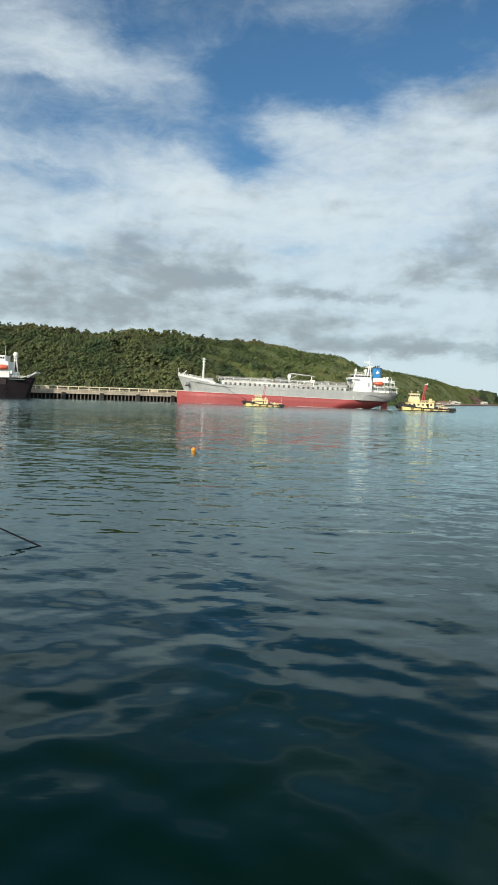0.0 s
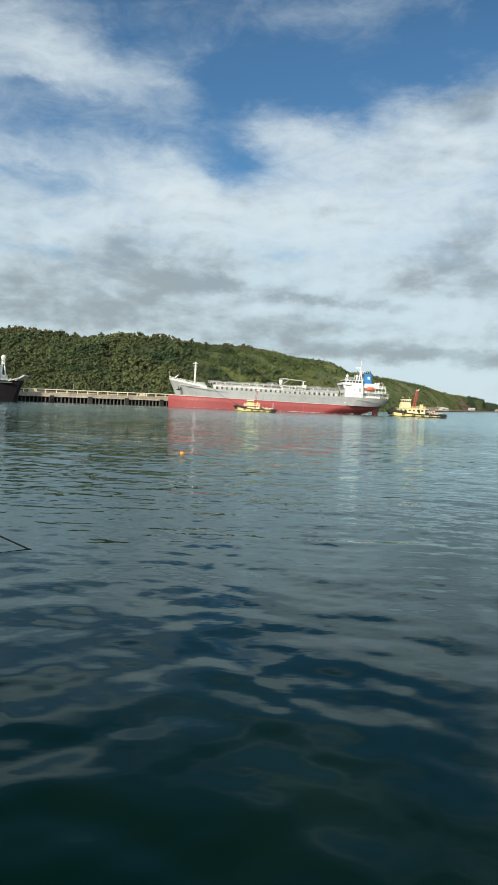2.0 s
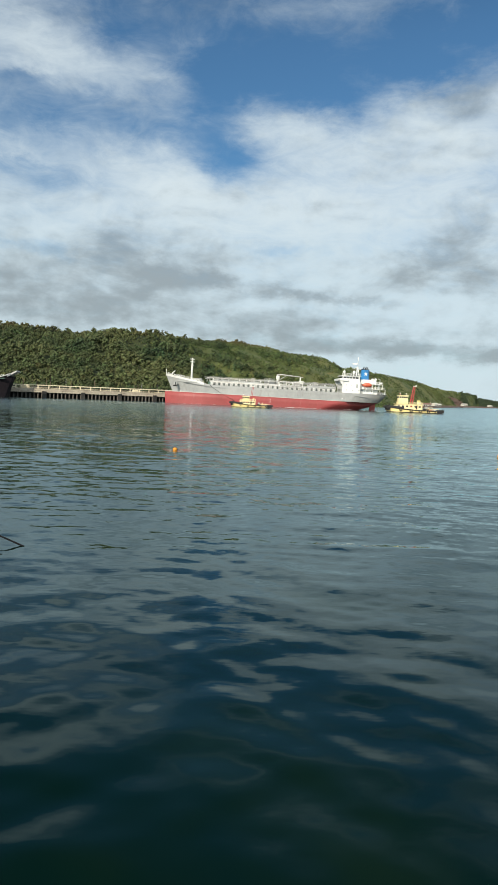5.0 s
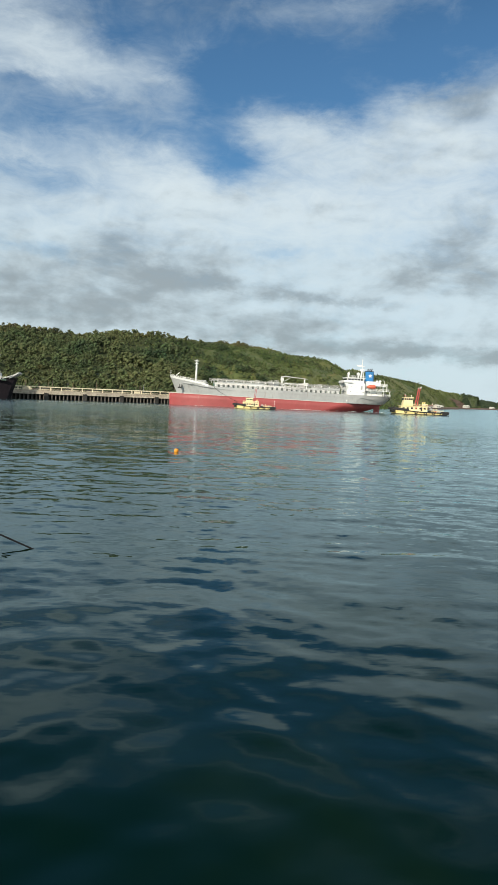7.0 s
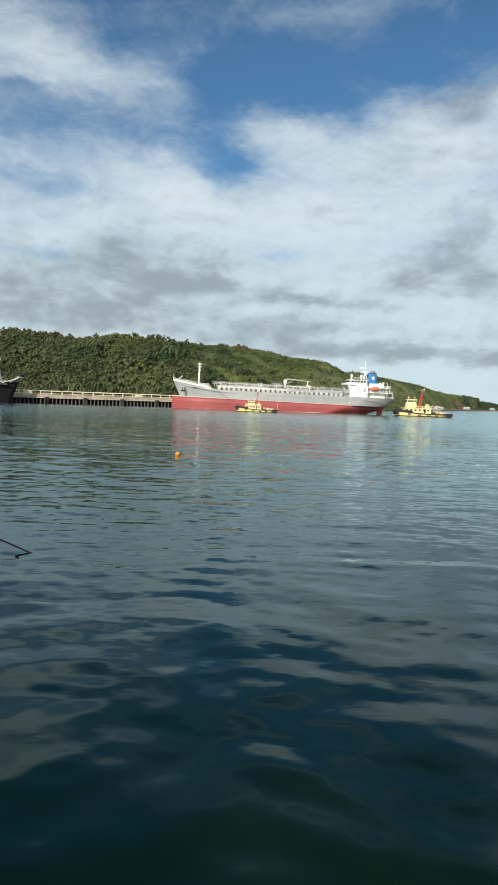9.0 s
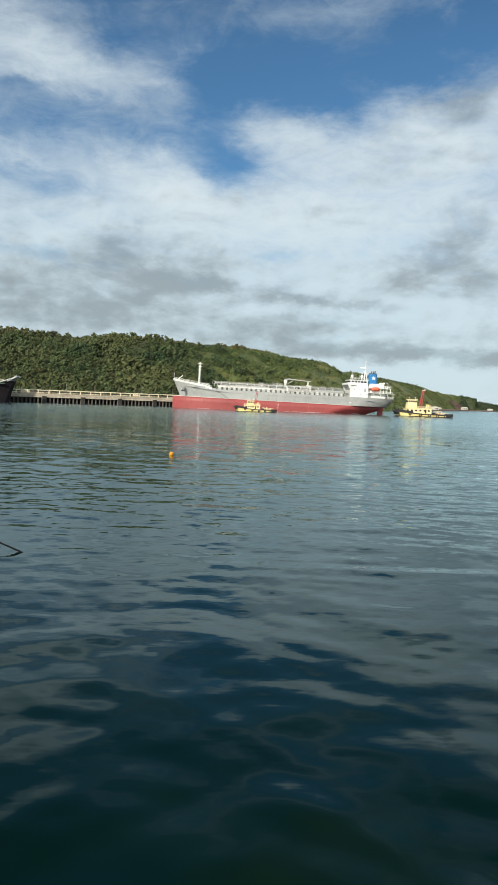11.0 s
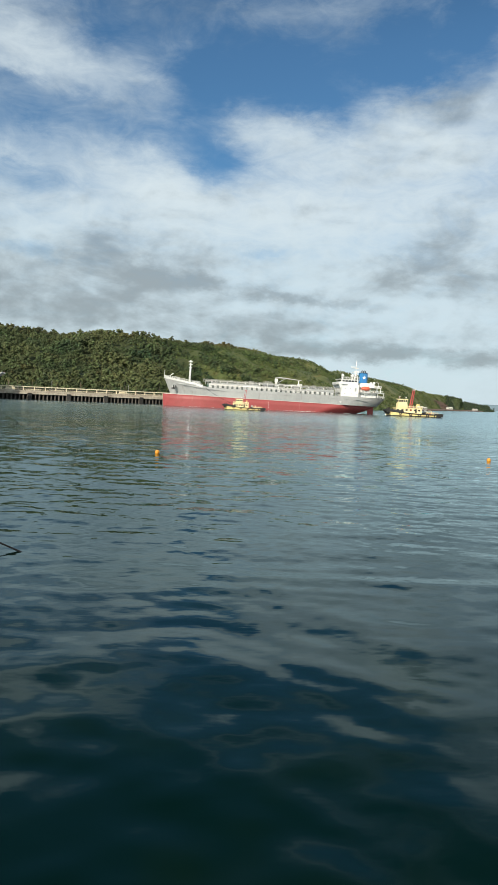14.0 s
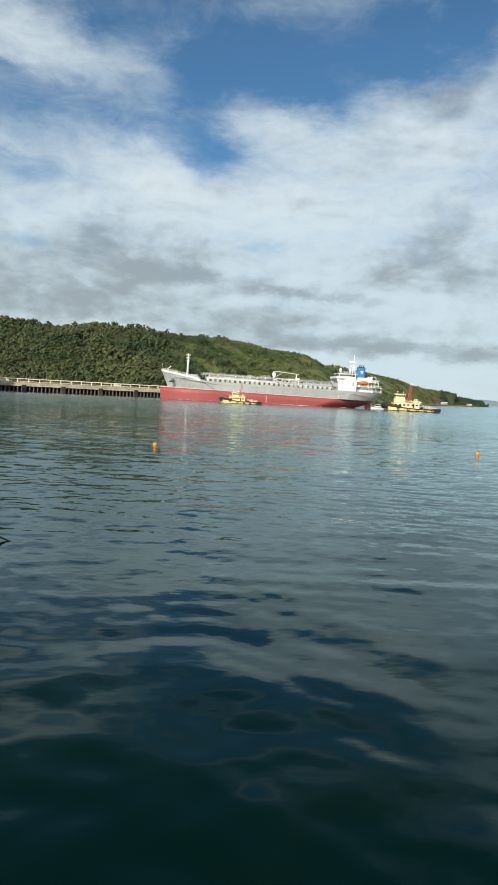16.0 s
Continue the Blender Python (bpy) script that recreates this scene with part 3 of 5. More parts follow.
def ground_z(s, v):
    x, y, z = land(np.array(s), np.array(v))
    z = z + bumps(x, y) * np.clip(v * 3, 0, 1) * np.clip(1.35 - v, 0.2, 1) * np.clip(1.6 - s, 0.5, 1)
    return float(x), float(y), float(z)


def patchy(x, y, k):
    return noise.noise(Vector((x * k, y * k, 3.1)))


def build_woods():
    rng = np.random.default_rng(11)
    tall = [crown(rng, int(rng.integers(5, 9)), 36, rng.uniform(2.2, 3.8), rng.uniform(4.6, 8.2), 0.62) for _ in range(15)]
    low = [crown(rng, 2, 14, rng.uniform(1.0, 2.1), rng.uniform(1.0, 2.0), 0.5) for _ in range(9)]
    trees, bushes, far = [], [], []
    for _ in range(110000):
        s, v = rng.uniform(0.02, 1.0), rng.uniform(0.015, 1.10)
        x, y, z = ground_z(s, v)
        dens, clump = patchy(x, y, 0.012), patchy(x + 300, y, 0.03)
        wooded = rng.uniform() < (0.385 - s + 0.20 * (0.55 - v) + 0.10 * clump) / 0.09
        size = rng.uniform(0.5, 1.2) * rng.uniform(0.8, 1.15) * (1.0 if s < 0.3 else 0.85) * (1.0 + 0.45 * clump)
        turn, kind = rng.uniform(0, 6.28), rng.integers(45)
        if s > 0.40 and v > 0.86:          # bare grassy ridge
            wooded, clump = False, clump - 0.3
        if s > 0.78:
            if len(far) < 1500 and rng.uniform() < 0.3 and (dens > 0.0 or v > 0.9 or s > 0.88):
                far.append((x, y, z - 0.8, size, turn, kind))
            elif len(bushes) < 12500 and rng.uniform() < 0.3:
                bushes.append((x, y, z - 0.3, size * 1.3, turn, kind))
        elif wooded:
            if len(trees) < 6300 and dens > -0.6:
                trees.append((x, y, z - 1.0, size, turn, kind))
        elif clump > 0.18 and rng.uniform() < 0.20 and len(trees) < 7600:
            trees.append((x, y, z - 1.2, size * 0.72, turn, kind))
        elif s > 0.2 and len(bushes) < 16000 and rng.uniform() < 0.45 + 0.6 * clump:
            bushes.append((x, y, z - 0.3, size * (1.35 + 0.8 * dens), turn, kind))
    for i in range(34):
        x, y, z = ground_z(rng.uniform(0.03, 0.30), rng.uniform(0.93, 1.02))
        trees.append((x, y, z - 0.5, rng.uniform(0.8, 1.12), rng.uniform(0, 6.28), rng.integers(15)))
    for i in range(26):
        x, y, z = ground_z(0.965 + 0.034 * rng.uniform(), rng.uniform(0.05, 0.6))
        far.append((x, y, z - 0.8, rng.uniform(1.2, 1.9), rng.uniform(0, 6.28), rng.integers(15)))
    scatter("hillside_trees", tall, trees, LEAVES, "dense green tropical woodland covering the hillside", "trees")
    scatter("hillside_bushes", low, bushes, BUSHES, "light green bushes scattered over the open slope", "bushes")
    scatter("headland_trees", tall, far, FAR_WOODS, "dark green woods on the far headland", "trees")


build_woods()


def build_palm(rng, m, height):
    palm = thing("coconut_palm", m, "tall coconut palm with drooping fronds on the shore", "tree", "palms along the shore")
    lean = rng.uniform(-0.08, 0.08)
    part("trunk", Shape().tube([(lean * height * t * t, 0, height * t) for t in (0, 0.25, 0.5, 0.75, 1)], [0.32, 0.24, 0.2, 0.18, 0.16], 7), TRUNK, palm, smooth=True)
    sh = Shape()
    top = Vector((lean * height, 0, height))
    for i in range(15):
        a, up = 6.283 * i / 15 + rng.uniform(-0.2, 0.2), rng.uniform(-0.2, 0.9)
        d = Vector((math.cos(a), math.sin(a), 0))
        side = Vector((-d.y, d.x, 0))
        pts = []
        for t in (0, 0.3, 0.6, 0.85, 1.0):
            p = top + d * (4.2 * t) + Vector((0, 0, up * 2.6 * t - 3.2 * t * t))
            w = 0.55 * math.sin(math.pi * min(1, 0.12 + t * 0.9)) + 0.04
            pts += [p + side * w - Vector((0, 0, 0.22 * w)), p, p - side * w - Vector((0, 0, 0.22 * w))]
        sh.add(pts, [(3 * k + j, 3 * k + j + 1, 3 * k + j + 4, 3 * k + j + 3) for k in range(4) for j in (0, 1)])
    part("crown", sh, PALM_LEAVES, palm)
    return palm


def build_shore_tree(rng, m, size):
    tree = thing("shore_tree", m, "broad leafy green tree standing behind the pier", "tree", "trees along the shore")
    sh = Shape().tube([(0, 0, -0.5), (0.1, 0, 2.2 * size), (0.2, 0.1, 4.2 * size)], [0.34, 0.26, 0.16], 7)
    for k in range(3):
        a = 2.1 * k + rng.uniform(0, 1)
        sh.tube([(0.1, 0, 2.2 * size), (1.3 * math.cos(a) * size, 1.3 * math.sin(a) * size, 4.4 * size)], [0.18, 0.07], 5)
    part("trunk", sh, TRUNK, tree)
    v, f = crown(rng, 8, 260, 3.7 * size, 8.0 * size, 0.6)
    part("crown", Shape().add(v, [q[:3] if q[2] == q[3] else q for q in f]), LEAVES, tree)
    return tree


def build_shore_plants():
    rng = np.random.default_rng(21)
    palms = [build_palm(rng, pose(*ground_z(0.12 + 0.08 * i, 0.04)), 11.5 + 1.6 * i) for i in range(3)]
    for i in range(30):
        s = 0.05 + 0.30 * (i + rng.uniform(0, 0.8)) / 30
        x, y, z = ground_z(s, rng.uniform(0.012, 0.035))
        copy_thing(palms[i % 3], pose(x, y, z - 0.3, 0, 0, rng.uniform(0, 360)))
    trees = [build_shore_tree(rng, pose(-150 + 44 * i, 396, 0.6), 0.75 + 0.13 * i) for i in range(3)]
    for i in range(26):
        s = 0.05 + 0.36 * (i + rng.uniform(0, 0.9)) / 26
        x, y, z = ground_z(s, rng.uniform(0.03, 0.10))
        copy_thing(trees[i % 3], pose(x, y, z - 0.3, 0, 0, rng.uniform(0, 360)))


build_shore_plants()


# ---- the far headland: cut bank, houses, blue hills ----
def build_cut_bank():
    rng = np.random.default_rng(3)
    n, m = 26, 12
    verts = []
    for j in range(m):
        for i in range(n):
            u, w = i / (n - 1), j / (m - 1)
            top = 19 * math.sin(math.pi * min(1, max(0, u * 0.96 + 0.02))) ** 0.7
            x = 372 + 108 * u
            y = 1205 + 122 * u + 10 * w + rng.normal(0, 1.0)
            verts.append((x, y - 18, -0.5 + (top + 0.5) * w + rng.normal(0, 0.35) * (0 < j)))
    return tagged(new("cut_bank", Shape().add(verts, [(j * n + i, j * n + i + 1, (j + 1) * n + i + 1, (j + 1) * n + i)
                  for j in range(m - 1) for i in range(n - 1)]).mesh("cut_bank", EARTH)), "bare red earth bank cut into the headland", "cliff", kind="structure")


build_cut_bank()


def build_house(m, wide, deep, tall, roof_mat, wall_mat=WALL_WHITE):
    house = thing("house", m, "small pale shed with a low pitched roof at the waterside", "house", "houses on the far shore")
    part("wall", Shape().box(-wide / 2, wide / 2, -deep / 2, deep / 2, -2.5, tall), wall_mat, house)
    e = 0.7
    part("roof", Shape().add([(-wide / 2 - e, -deep / 2 - e, tall), (wide / 2 + e, -deep / 2 - e, tall), (wide / 2 + e, 0, tall + deep * 0.22), (-wide / 2 - e, 0, tall + deep * 0.22),
                              (wide / 2 + e, deep / 2 + e, tall), (-wide / 2 - e, deep / 2 + e, tall)],
                             [(0, 1, 2, 3), (3, 2, 4, 5), (0, 3, 5), (1, 4, 2), (0, 5, 4, 1)]), roof_mat, house)
    k = max(2, int(wide / 5))
    for i in range(k):
        x = -wide / 2 + wide * (i + 0.5) / k
        part("window", Shape().box(x - 0.8, x + 0.8, -deep / 2 - 0.08, -deep / 2 + 0.05, tall * 0.35, tall * 0.75), GLASS_DARK, house)
    return house


for hx, hy, hz, wide, tall, roof in ((228, 776, 1.4, 9, 2.2, ROOF_RUST), (257, 836, 1.4, 5, 3.0, WALL_WHITE), (271, 866, 1.4, 4, 2.2, WALL_WHITE),
                                     (462, 1300, 2.0, 11, 3.8, WALL_WHITE), (210, 735, 1.4, 6, 2.2, ROOF_RUST), (566, 1430, 1.6, 9, 2.8, WALL_WHITE)):
    build_house(pose(hx, hy - 24, hz, 0, 0, 20), wide, 7, tall, roof)


def build_quay():
    """The low stone edge below the houses."""
    sh = Shape()
    pts = [(205, 700), (232, 768), (262, 834), (300, 915), (342, 1000), (380, 1100), (430, 1195), (500, 1296), (580, 1420)]
    for (ax, ay), (bx, by) in zip(pts, pts[1:]):
        sh.add([(ax, ay - 26, -1), (bx, by - 26, -1), (bx, by + 26, -1), (ax, ay + 26, -1), (ax, ay - 24, 1.6), (bx, by - 24, 1.6), (bx, by + 26, 2.4), (ax, ay + 26, 2.4)],
               [(0, 1, 5, 4), (4, 5, 6, 7), (2, 3, 7, 6), (1, 2, 6, 5), (3, 0, 4, 7)])
    tagged(new("shore_bank", sh.mesh("shore_bank", EARTH)), "low brown stony bank along the far shore", "shore", kind="structure")


build_quay()

tower = thing("chimney_tower", pose(245, 792, 2, 0, 0, 0), "slim pale tower beside the far sheds", "tower")
part("shaft", Shape().loft([[(r * math.cos(a), r * math.sin(a), z) for a in np.linspace(0, 2 * math.pi, 11)[:-1]] for z, r in ((-1.5, 0.9), (3, 0.8), (5.2, 0.7))]), CONCRETE, tower)
part("cap", Shape().tube([(0, 0, 5.2), (0, 0, 5.7)], 0.95, 10), PILE_LIGHT, tower)


def build_far_hills():
    rng = np.random.default_rng(8)
    xs = np.linspace(1100, 2300, 60)
    v = []
    for j, (dy, k) in enumerate(((-30, 0.0), (60, 0.6), (160, 1.0), (400, 0.4))):
        for i, x in enumerate(xs):
            h = 24 + 9 * math.sin(x * 0.006) + 5 * math.sin(x * 0.017 + 1) + rng.normal(0, 0.8)
            v.append((x, 3300 + dy + (x - 1400) * 0.1, -2 + (h + 2) * k))
    n = len(xs)
    tagged(new("distant_hills", Shape().add(v, [(j * n + i, j * n + i + 1, (j + 1) * n + i + 1, (j + 1) * n + i) for j in range(3) for i in range(n - 1)]).mesh("distant_hills", FAR_BLUE, True)),
           "hazy blue hills on the horizon", "hills", kind="structure")


build_far_hills()


# ---- the pier ----
PIER_A, PIER_B = Vector((-160.0, 302.0, 0)), Vector((-24.0, 366.0, 0))


def build_pier():
    along = (PIER_B - PIER_A)
    length = along.length
    m = Matrix.Translation(PIER_A) @ Matrix.Rotation(math.atan2(along.y, along.x), 4, "Z")
    pier = thing("pier", m, "long concrete jetty on dark piles with cream railings", "pier", kind="structure")
    # near face is y = 0; the deck runs back 7 m
    bay = 19.5
    k = 0
    while k * bay < length:
        x0, x1 = k * bay, min(length, (k + 1) * bay)
        part("deck_slab", Shape().box(x0 + 0.02, x1 - 0.02, 0, 7, 3.6, 4.7, 0.08), CONCRETE, pier)
        part("edge_beam", Shape().box(x0 + 0.02, x1 - 0.02, -0.25, 0.35, 2.7, 3.58, 0.05), CONCRETE, pier)
        part("top_rail", Shape().box(x0, x1, 0.30, 0.66, 6.15, 6.62), RAIL_CREAM, pier)
        part("middle_rail", Shape().box(x0, x1, 0.40, 0.57, 4.95, 5.2), RAIL_CREAM, pier)
        k += 1
    post = Shape().box(-0.24, 0.24, 0.34, 0.62, 4.7, 6.15).mesh("rail_post", RAIL_CREAM)
    for i in range(int(length / 5.3) + 1):
        part("rail_post", post, None, pier, at=pose(0.2 + i * 5.3, 0, 0))
    pile = Shape().tube([(0, 0.5, -3), (0, 0.5, 2.72)], 0.36, 9).mesh("pile", PILE_LIGHT, True)
    rear = Shape().tube([(0, 3.6, -3), (0, 3.6, 3.62)], 0.45, 8).mesh("rear_pile", PILE, True)
    # added dark sheet that closes the view behind the piles
    back_wall = Shape().box(0, length, 6.2, 6.8, -3, 3.6)
    part("back_wall", back_wall, PILE, pier)
    for i in range(int(length / 1.95)):
        part("pile", pile, None, pier, at=pose(0.9 + i * 1.95, 0, 0))
        part("rear_pile", rear, None, pier, at=pose(1.7 + i * 1.95, 0, 0))
    fender = Shape().box(-1.1, 1.1, -1.0, -0.27, -2, 3.4, 0.2).mesh("fender", PILE)
    for i in range(1, int(length / bay) + 1):
        part("fender", fender, None, pier, at=pose(i * bay - 6.0, 0, 0))
    for x in (22, 84, 125):
        part("lamp_post", Shape().tube([(x, 6, 4.7), (x, 6, 9.6), (x, 5.0, 9.9)], 0.09, 6), PIPE_GREY, pier)
    for x, w in ((61, 4.2), (31, 2.2), (119, 3.0)):
        part("pipe_rack", Shape().box(x, x + w, 2.0, 3.6, 4.7, 6.0, 0.1), RAIL_CREAM, pier)
    for y, z in ((4.4, 5.5), (5.0, 5.5)):
        part("pipeline", Shape().tube([(0, y, z), (length, y, z)], 0.2, 8), PILE_LIGHT, pier, smooth=True)
    for i in range(int(length / 9)):
        part("pipe_support", Shape().box(4 + 9 * i, 4.3 + 9 * i, 4.1, 5.3, 4.7, 5.3), PILE_LIGHT, pier)


build_pier()


# ---- the tanker ----
def stem_x(z):
    return lerp(z, (5.0, 9.4, 13.8), (-53.6, -55.6, -57.6))


def top_z(x):
    return lerp(x, (-57.6, -47.5, -41.5, -36.0, -34.0, 58), (13.9, 12.3, 11.3, 9.9, 9.4, 9.4))


def upper_half(x, z):
    u = max(0.0, min(1.0, (x - stem_x(z)) / lerp(z, (5.0, 13.8), (24.0, 17.0))))
    b = 9.0 * (1 - (1 - u) ** 2.3) ** 0.75
    end = lerp(z, (5.0, 9.4), (54.5, 57.6))
    w = max(0.0, min(1.0, (end - x) / 16.0))
    return min(b, 9.0 * (lerp(z, (5.0, 9.4), (0.30, 0.70)) + (1 - lerp(z, (5.0, 9.4), (0.30, 0.70))) * w ** 0.6))


def lower_half(x, z):
    u = max(0.0, min(1.0, (x + 57.4) / 26.0))
    b = 9.0 * (1 - (1 - u) ** 2.0) ** 0.8
    end = lerp(z, (-2.0, 0.0, 2.6, 5.0), (36.0, 42.0, 49.5, 54.5))
    w = max(0.0, min(1.0, (end - x) / 20.0))
    return min(max(b, 0.25), 9.0 * max(0.03, w ** 0.7) if z < 5 else 9.0 * (0.30 + 0.70 * w ** 0.6))


def hull_shell(levels, half, first, last, cap_top=True):
    """A closed hull: levels of z (functions of the fore and aft place), first and last give its ends at each level."""
    n = 64
    port, star = [], []
    for k, zf in enumerate(levels):
        row = []
        for i in range(n + 1):
            t = i / n
            t = 0.5 - 0.5 * math.cos(math.pi * t)
            x = first(k) + (last(k) - first(k)) * t
            z = zf(x)
            row.append((x, half(x, z), z))
        port.append(row)
    sh = Shape()
    m = len(levels)
    vs = [(x, -y, z) for r in port for x, y, z in r] + [(x, y, z) for r in port for x, y, z in r]
    N = n + 1
    fs = []
    for k in range(m - 1):
        for i in range(n):
            a = k * N + i
            fs.append((a, a + 1, a + N + 1, a + N))
            b = a + m * N
            fs.append((b + N, b + N + 1, b + 1, b))
        for i in (0, n):
            a, b = k * N + i, k * N + i + m * N
            fs.append((b, a, a + N, b + N) if i == 0 else (a, b, b + N, a + N))
    for i in range(n):
        if cap_top:
            a, b = (m - 1) * N + i, (m - 1) * N + i + m * N
            fs.append((a, a + 1, b + 1, b))
    return sh.add(vs, fs)


def rail(sh, path, posts, tall=1.1, r=0.05):
    """A ship's rail along a path: three bars and posts."""
    for h in (tall * 0.4, tall * 0.7, tall):
        sh.tube([(x, y, z + h) for x, y, z in path], r, 4)
    for i in range(len(path) - 1):
        a, b = Vector(path[i]), Vector(path[i + 1])
        for k in range(posts):
            p = a.lerp(b, k / posts)
            sh.box(p.x - r, p.x + r, p.y - r, p.y + r, p.z, p.z + tall)
    return sh


def build_tanker(m):
    ship = thing("tanker_ship", m, "grey and red coastal tanker with white bridge aft riding high", "ship")
    hull = part("upper_hull", hull_shell([lambda x: 5.0, lambda x: 7.0, lambda x: min(9.2, top_z(x)), lambda x: max(9.22, (top_z(x) + 9.3) / 2), top_z],
                                         upper_half, lambda k: stem_x((5.0, 7.0, 9.2, 11.5, 13.9)[k]), lambda k: (54.5, 56.0, 57.4, 57.5, 57.6)[k]), HULL_GREY, ship,
                "weathered grey upper hull", smooth=False)
    part("lower_hull", hull_shell([lambda x: -2.0, lambda x: 0.0, lambda x: 2.6, lambda x: 4.98], lower_half, lambda k: (-57.0, -57.2, -57.4, -57.4)[k],
                                  lambda k: (36.0, 42.0, 49.5, 54.5)[k]), HULL_RED, ship, "faded red underwater hull paint", smooth=True)
    part("waterline_stripe", hull_shell([lambda x: 4.9, lambda x: 5.16], lambda x, z: lower_half(x, 4.98) + 0.05, lambda k: -57.43, lambda k: 52.5), RAMP_GREY, ship, "thin pale line above the red paint")
    part("bulwark", hull_shell([lambda x: top_z(x) - 1.0, lambda x: top_z(x) + 0.03], lambda x, z: upper_half(x, z) + 0.05, lambda k: stem_x(13.3) - 0.05, lambda k: -37.0, cap_top=False), WHITE, hull, "paler bulwark round the bow")
    # ledge added to cast the shadow line of the flared bow
    for side in (-1, 1):
        pts = [(x, side * (upper_half(x, z) + 0.1), z) for x, z in ((-51, 10.6), (-47, 10.1), (-43, 9.6), (-39, 9.1), (-34, 8.6), (-28, 8.2))]
        part("bow_shadow_ledge", Shape().tube(pts, [0.25, 0.4, 0.45, 0.45, 0.4, 0.2], 6), HULL_GREY, hull)
    part("rudder", Shape().box(50.2, 53.2, -0.35, 0.35, -3, 4.4, 0.1), HULL_RED, ship)
    part("propeller_boss", Shape().tube([(38, 0, -0.6), (49.6, 0, -0.6)], [1.0, 0.6], 10), HULL_RED, ship)
    part("rubbing_strake", Shape().box(-36, 50, -9.16, -8.98, 7.9, 8.15), HULL_GREY, ship)
    for x in (-46.2, ):
        for side in (-1, 1):
            pocket = part("anchor_pocket", Shape().tube([(x - 5.2, side * 5.2, 9.0), (x - 5.6, side * 6.9, 9.0)], 0.85, 10), HULL_GREY, hull)
            part("anchor", Shape().box(x - 6.5, x - 4.6, side * 7.0 - 0.25, side * 7.0 + 0.25, 7.6, 8.2, 0.1).box(x - 5.7, x - 5.4, side * 7.0 - 0.2, side * 7.0 + 0.2, 7.9, 9.6), BLACK, pocket, "dark stowed anchor")
    # draught and name marks as plain bars
    for i in range(7):
        part("name_bar", Shape().box(-46.8 + i * 0.95, -46.2 + i * 0.95, -8.72 - 0.02 * i, -8.2, 9.9, 10.5), PIPE_GREY, hull)
    for z in (1.0, 1.8, 2.6, 3.4):
        part("draught_mark", Shape().box(-3, -2.6, -9.03, -8.9, z, z + 0.3), WHITE, ship)
    part("white_deck_mark", Shape().box(33.5, 34.6, -9.03, -8.9, 6.4, 6.6).box(33.95, 34.15, -9.03, -8.9, 5.6, 6.6), WHITE, ship)
    part("overboard_valve", Shape().tube([(-20, -9.15, 6.2), (-20, -8.9, 6.2)], 0.35, 8), PIPE_GREY, ship)
    # forecastle gear
    part("forecastle_deck", Shape().add([(-56.5, -0.6, 11.8), (-44, -6.5, 11.2), (-36.5, -7.9, 9.6), (-36.5, 7.9, 9.6), (-44, 6.5, 11.2), (-56.5, 0.6, 11.8)], [(0, 1, 2, 3, 4, 5)]), DECK_GREEN, ship)
    mast = part("foremast", Shape().tube([(-44, 0, 10.5), (-44, 0, 17), (-44, 0, 22.9)], [0.62, 0.5, 0.36], 10), WHITE, ship, "white foremast with lamp brackets", smooth=True)
    for z, w in ((18.9, 1.7), (20.6, 2.0), (22.0, 2.3)):
        part("lamp_bracket", Shape().box(-44 - w / 2, -44 + w / 2, -w / 2, w / 2, z, z + 0.35, 0.05), WHITE, mast)
    for x, y in ((-50, -2.2), (-50, 2.2)):
        w = part("windlass", Shape().box(x - 1.4, x + 1.4, y - 1.1, y + 1.1, 11.2, 12.3, 0.1).tube([(x, y - 1.6, 12.6), (x, y + 1.6, 12.6)], 0.85, 12), PIPE_GREY, ship)
        part("drum", Shape().tube([(x + 1.2, y - 1.0, 12.3), (x + 1.2, y + 1.0, 12.3)], 0.65, 10), BLACK, w)
    part("bow_davit", Shape().tube([(-54.4, -1.2, 12.8), (-54.2, -1.4, 14.3), (-52.5, -1.6, 15.6)], 0.22, 6), WHITE, ship)
    part("jack_staff", Shape().tube([(-57.2, 0, 13.6), (-57.2, 0, 17.0)], 0.1, 6), WHITE, ship)
    part("bow_rail", rail(Shape(), [(-57.0, 0, 13.6), (-54.5, -3.4, 13.1), (-50, -6.2, 12.6), (-44, -7.9, 11.6), (-37, -8.7, 9.9)], 5, 1.0), WHITE, ship)
    part("forecastle_locker", Shape().box(-42.5, -38.5, -4.5, 4.5, 9.6, 12.4, 0.15), HULL_GREY, ship)
    # cargo deck
    part("cargo_deck", Shape().box(-36, 34, -8.6, 8.6, 9.0, 9.42), DECK_GREEN, ship)
    part("trunk_deck", Shape().box(-35, 31, -5.2, 5.2, 9.42, 11.0, 0.2), DECK_GREEN, ship)
    part("side_rail", rail(Shape(), [(-34, -8.8, 9.4), (0, -8.8, 9.4), (33, -8.8, 9.4)], 22), PIPE_GREY, ship)
    walkway = part("catwalk", Shape().box(-37, 33, -1.2, 1.2, 12.5, 12.7), PIPE_GREY, ship)
    part("catwalk_rail", rail(Shape(), [(-37, -1.2, 12.7), (0, -1.2, 12.7), (33, -1.2, 12.7)], 24), RAMP_GREY, walkway)
    for i in range(15):
        part("catwalk_leg", Shape().box(-36 + 4.8 * i, -35.7 + 4.8 * i, -1.1, 1.1, 11, 12.5), PIPE_GREY, walkway)
